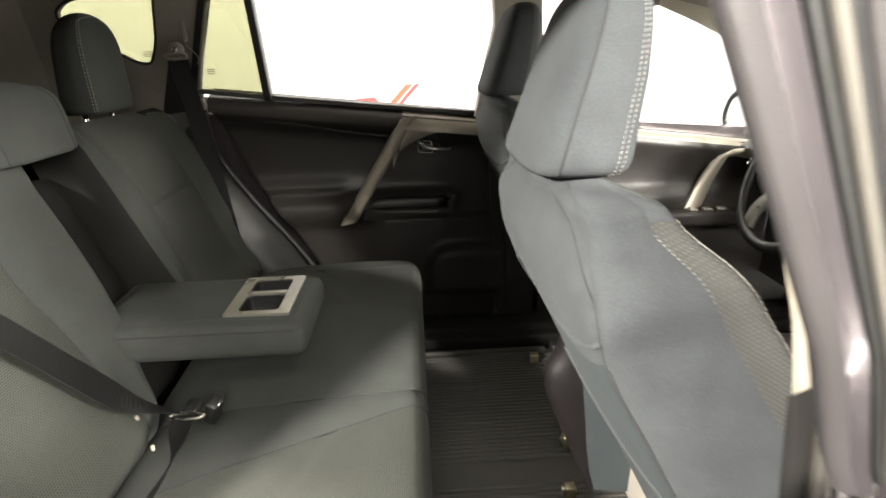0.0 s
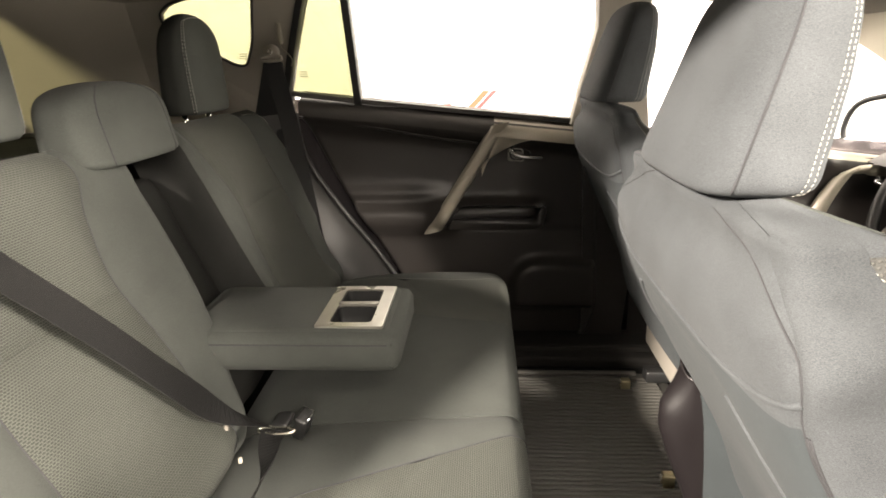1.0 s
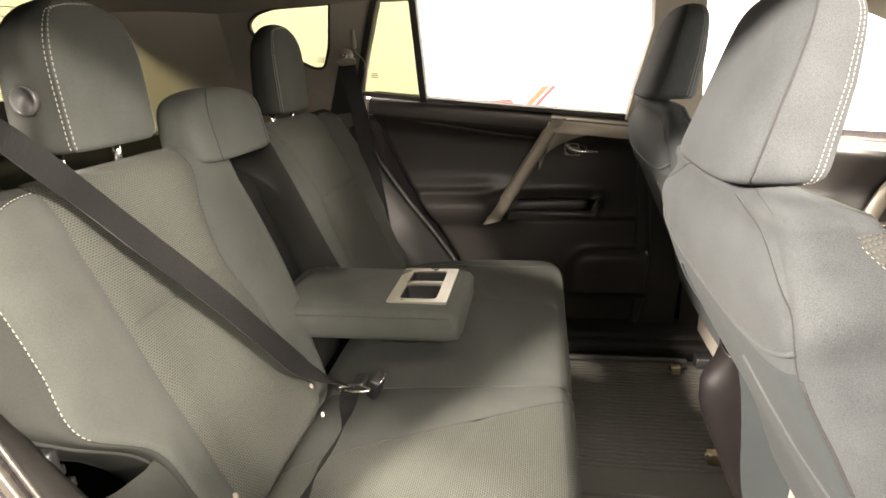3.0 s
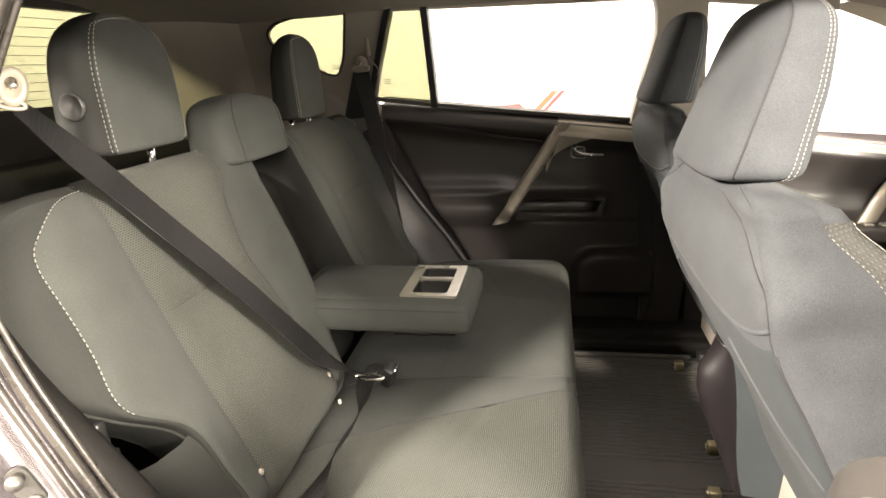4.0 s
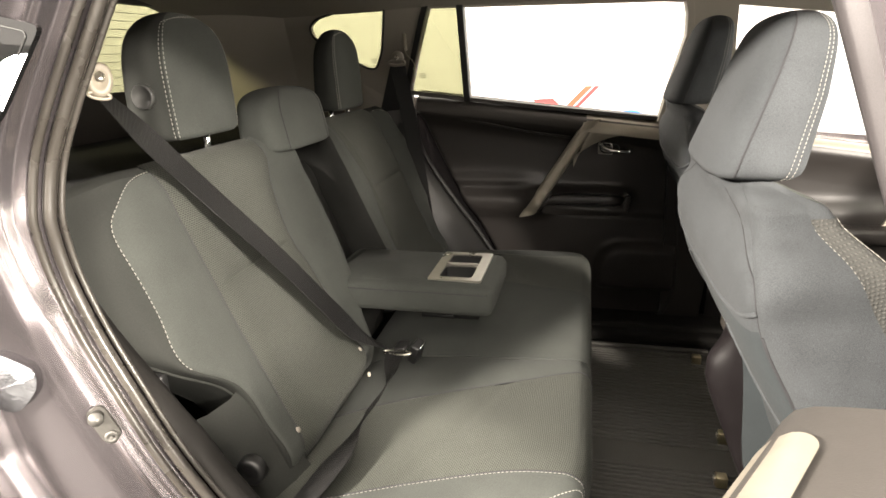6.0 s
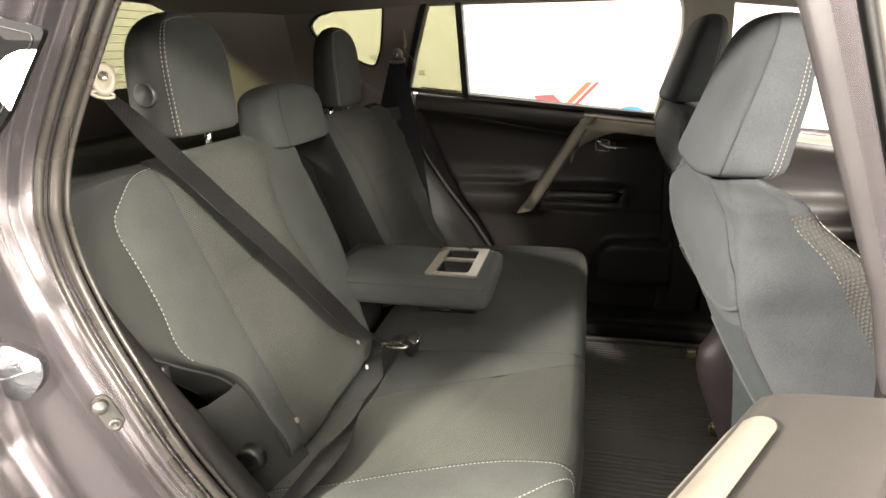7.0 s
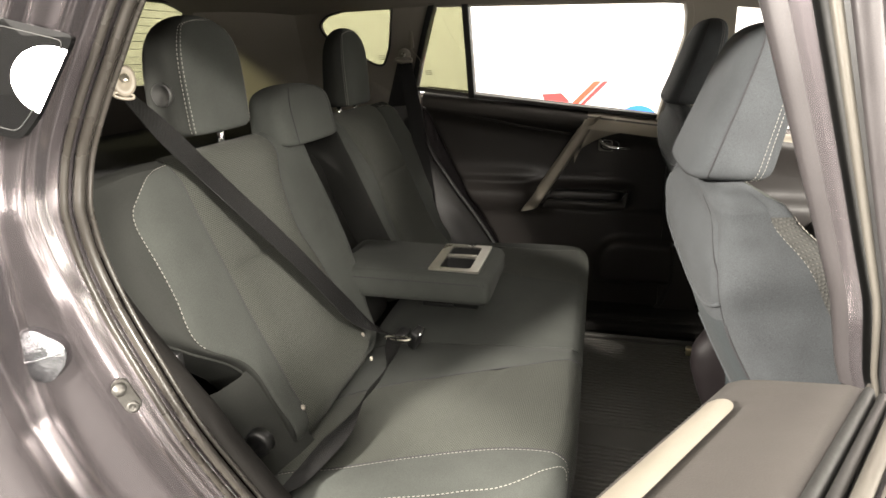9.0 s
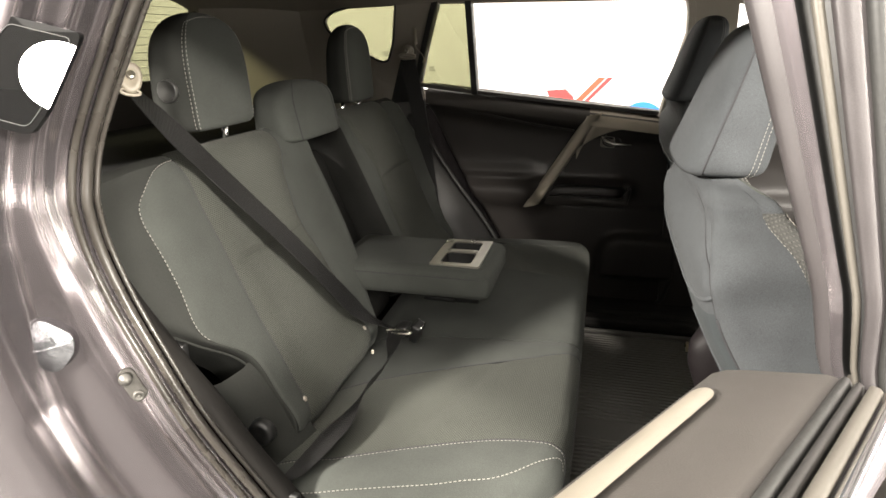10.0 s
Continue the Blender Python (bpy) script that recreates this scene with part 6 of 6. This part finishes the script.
bm.transform(Matrix.Translation((1.36, 0.34, 1.335)) @ pose(0, 0, 0, 0, 14, 0))
part("panel", bm, HEADLINER, vis)
bm = box(-0.02, 0.02, -0.03, 0.03, -0.0015, 0.0015, 0.001)
bm.transform(Matrix.Translation((1.35, 0.30, 1.327)) @ pose(0, 0, 0, 0, 14, 0))
part("label", bm, TAUPE, vis, "grey warning label")
# front header above the windscreen
rows = [[(1.30 + 0.22 * k, y, 1.405 - 0.03 * k - 0.05 * abs(y / 0.62) ** 3) for y in np.linspace(-0.64, 0.62, 24)] for k in np.linspace(0, 1, 6)]
tagged(place("front_header", sheet(np.array(rows)), HEADLINER, None), "pale cloth header over the windscreen", "ceiling", kind="structure")
struct("centre_console", box(1.0, 1.66, -0.10, 0.10, 0.36, 0.62, 0.03, 4), DOOR_DARK, "dark centre console between the front seats", "console")

# ---- studio things ----
sign = thing("wall_sign", (0.6, 3.99, 0.5), "red, orange and blue company sign on the white wall", "sign")


def stroke(name, loop, material, d=0.0):
    part(name, plate(loop, [], lambda a, b: (a, 3.992 - d, b), 0.004, (0, -1, 0)), material, sign, smooth=False)


stroke("red_stroke", [(0.14, 0.883), (0.305, 0.893), (0.37, 0.83), (0.43, 0.60), (0.27, 0.60)], RED)
stroke("orange_stroke", [(0.572, 0.988), (0.632, 0.988), (0.30, 0.645), (0.24, 0.645)], ORANGE, 0.004)
stroke("red_edge", [(0.648, 0.988), (0.692, 0.988), (0.40, 0.69), (0.34, 0.66)], RED, 0.004)
ringp = [(0.945 + 0.19 * math.cos(a), 0.60 + 0.19 * math.sin(a)) for a in np.linspace(0, 2 * math.pi, 30, endpoint=False)]
inn = [(0.945 + 0.10 * math.cos(a), 0.60 + 0.10 * math.sin(a)) for a in np.linspace(0, 2 * math.pi, 30, endpoint=False)]
part("blue_ring", plate(ringp, [inn], lambda a, b: (a, 3.992, b), 0.004, (0, -1, 0)), BLUE, sign, smooth=False)


# ---- relief of the far rear door ----
pts = [(0.035, 0.7, 1.085), (0.218, 0.694, 1.058), (0.462, 0.688, 1.016), (0.543, 0.684, 1.006)]
place("upper_crease", tube(curve(pts, 24), 0.0035, 8), DOOR_DARK, left_door)
cup = [(0.452, 0.770), (0.488, 0.826), (0.60, 0.829), (0.722, 0.825), (0.728, 0.81), (0.727, 0.772), (0.70, 0.765), (0.60, 0.763), (0.47, 0.764)]
rows = [[(x, 0.652 + d, z) for x, z in [(0.6 + (x - 0.6) * k, 0.797 + (z - 0.797) * k) for x, z in round_loop(cup, 0.010)]] for k, d in ((0.99, 0.0), (0.95, 0.012), (0.93, 0.03), (0.0, 0.031))]
place("pull_cup", sheet(np.array(rows), closed=True), BLACK, left_door, "black pull cup in the door armrest")
# the lip of the pull cup, its slanting front end
lip = [(0.455, 0.764), (0.70, 0.764), (0.728, 0.772), (0.738, 0.822), (0.728, 0.828), (0.712, 0.796), (0.69, 0.791), (0.472, 0.793)]
rows = [[(0.6 + (x - 0.6) * k, 0.640 + d, 0.792 + (z - 0.792) * k) for x, z in round_loop(lip, 0.006)] for k, d in ((1.0, 0.03), (1.0, 0.006), (0.985, 0.001), (0.97, 0.0))]
place("pull_lip", sheet(np.array(rows), closed=True, ends=True), DOOR_DARK, left_door)

# ---- plain remainder of the car, which closes it and carries it ----
struct("underbody", box(-0.84, 1.95, -0.66, 0.66, 0.22, 0.33, 0.02), BLACK, "black underbody of the car", "underbody")


def wheel(x, y):
    t = thing("wheel", (x, y, 0.0), "black tyre on a plain grey rim standing on the floor", "wheel", "wheels")
    m = Matrix.Translation((x, y, 0.31)) @ pose(0, 0, 0, 90, 0, 0)
    place("tyre", turned([(0.20, -0.085), (0.29, -0.085), (0.307, -0.07), (0.310, 0.0), (0.307, 0.07), (0.29, 0.085), (0.20, 0.085), (0.195, 0.0), (0.20, -0.085)], m, 40), RUBBER, t)
    place("rim", turned([(0.0, -0.05), (0.10, -0.055), (0.18, -0.065), (0.198, -0.06), (0.198, 0.06), (0.18, 0.065), (0.10, 0.055), (0.0, 0.05)], m, 40), SILVER, t)


for x in (-0.46, 2.12):
    for y in (-0.775, 0.775):
        wheel(x, y)
xs = np.linspace(1.93, 2.75, 20)
rows = []
for y in np.linspace(-1, 1, 25):
    rows.append([(x, 0.84 * y * (1 - 0.12 * ((x - 1.93) / 0.82) ** 3), 0.95 - 0.10 * ((x - 1.93) / 0.82) ** 2 - 0.12 * abs(y) ** 4) for x in xs])
struct("bonnet", bm_from(sheet(np.array(rows))), PAINT, "grey metallic bonnet", "bonnet", True)
rows = [[(2.75 + 0.07 * math.sin(k * math.pi), 0.74 * y, 0.84 - 0.56 * k - 0.10 * abs(y) ** 4 * (1 - k)) for y in np.linspace(-1, 1, 25)] for k in np.linspace(0, 1, 10)]
struct("front_bumper", bm_from(sheet(np.array(rows))), PAINT, "grey metallic front end of the car", "bumper", True)
rows = [[(1.50 + 0.44 * k, (0.60 + 0.13 * k) * y, 1.42 - 0.46 * k - 0.05 * y * y * (1 - k)) for y in np.linspace(-1, 1, 15)] for k in np.linspace(0, 1, 8)]
wind = struct("windscreen", bm_from(sheet(np.array(rows))), CLEAR, "clear windscreen of the car", "window", True)
wind.visible_shadow = False
rows = [[(-0.90 - 0.05 * math.sin(k * math.pi), 0.74 * y, 0.30 + 0.86 * k) for y in np.linspace(-1, 1, 21)] for k in np.linspace(0, 1, 10)]
struct("tailgate", bm_from(sheet(np.array(rows))), PAINT, "grey metallic tailgate below the rear window", "tailgate", True)
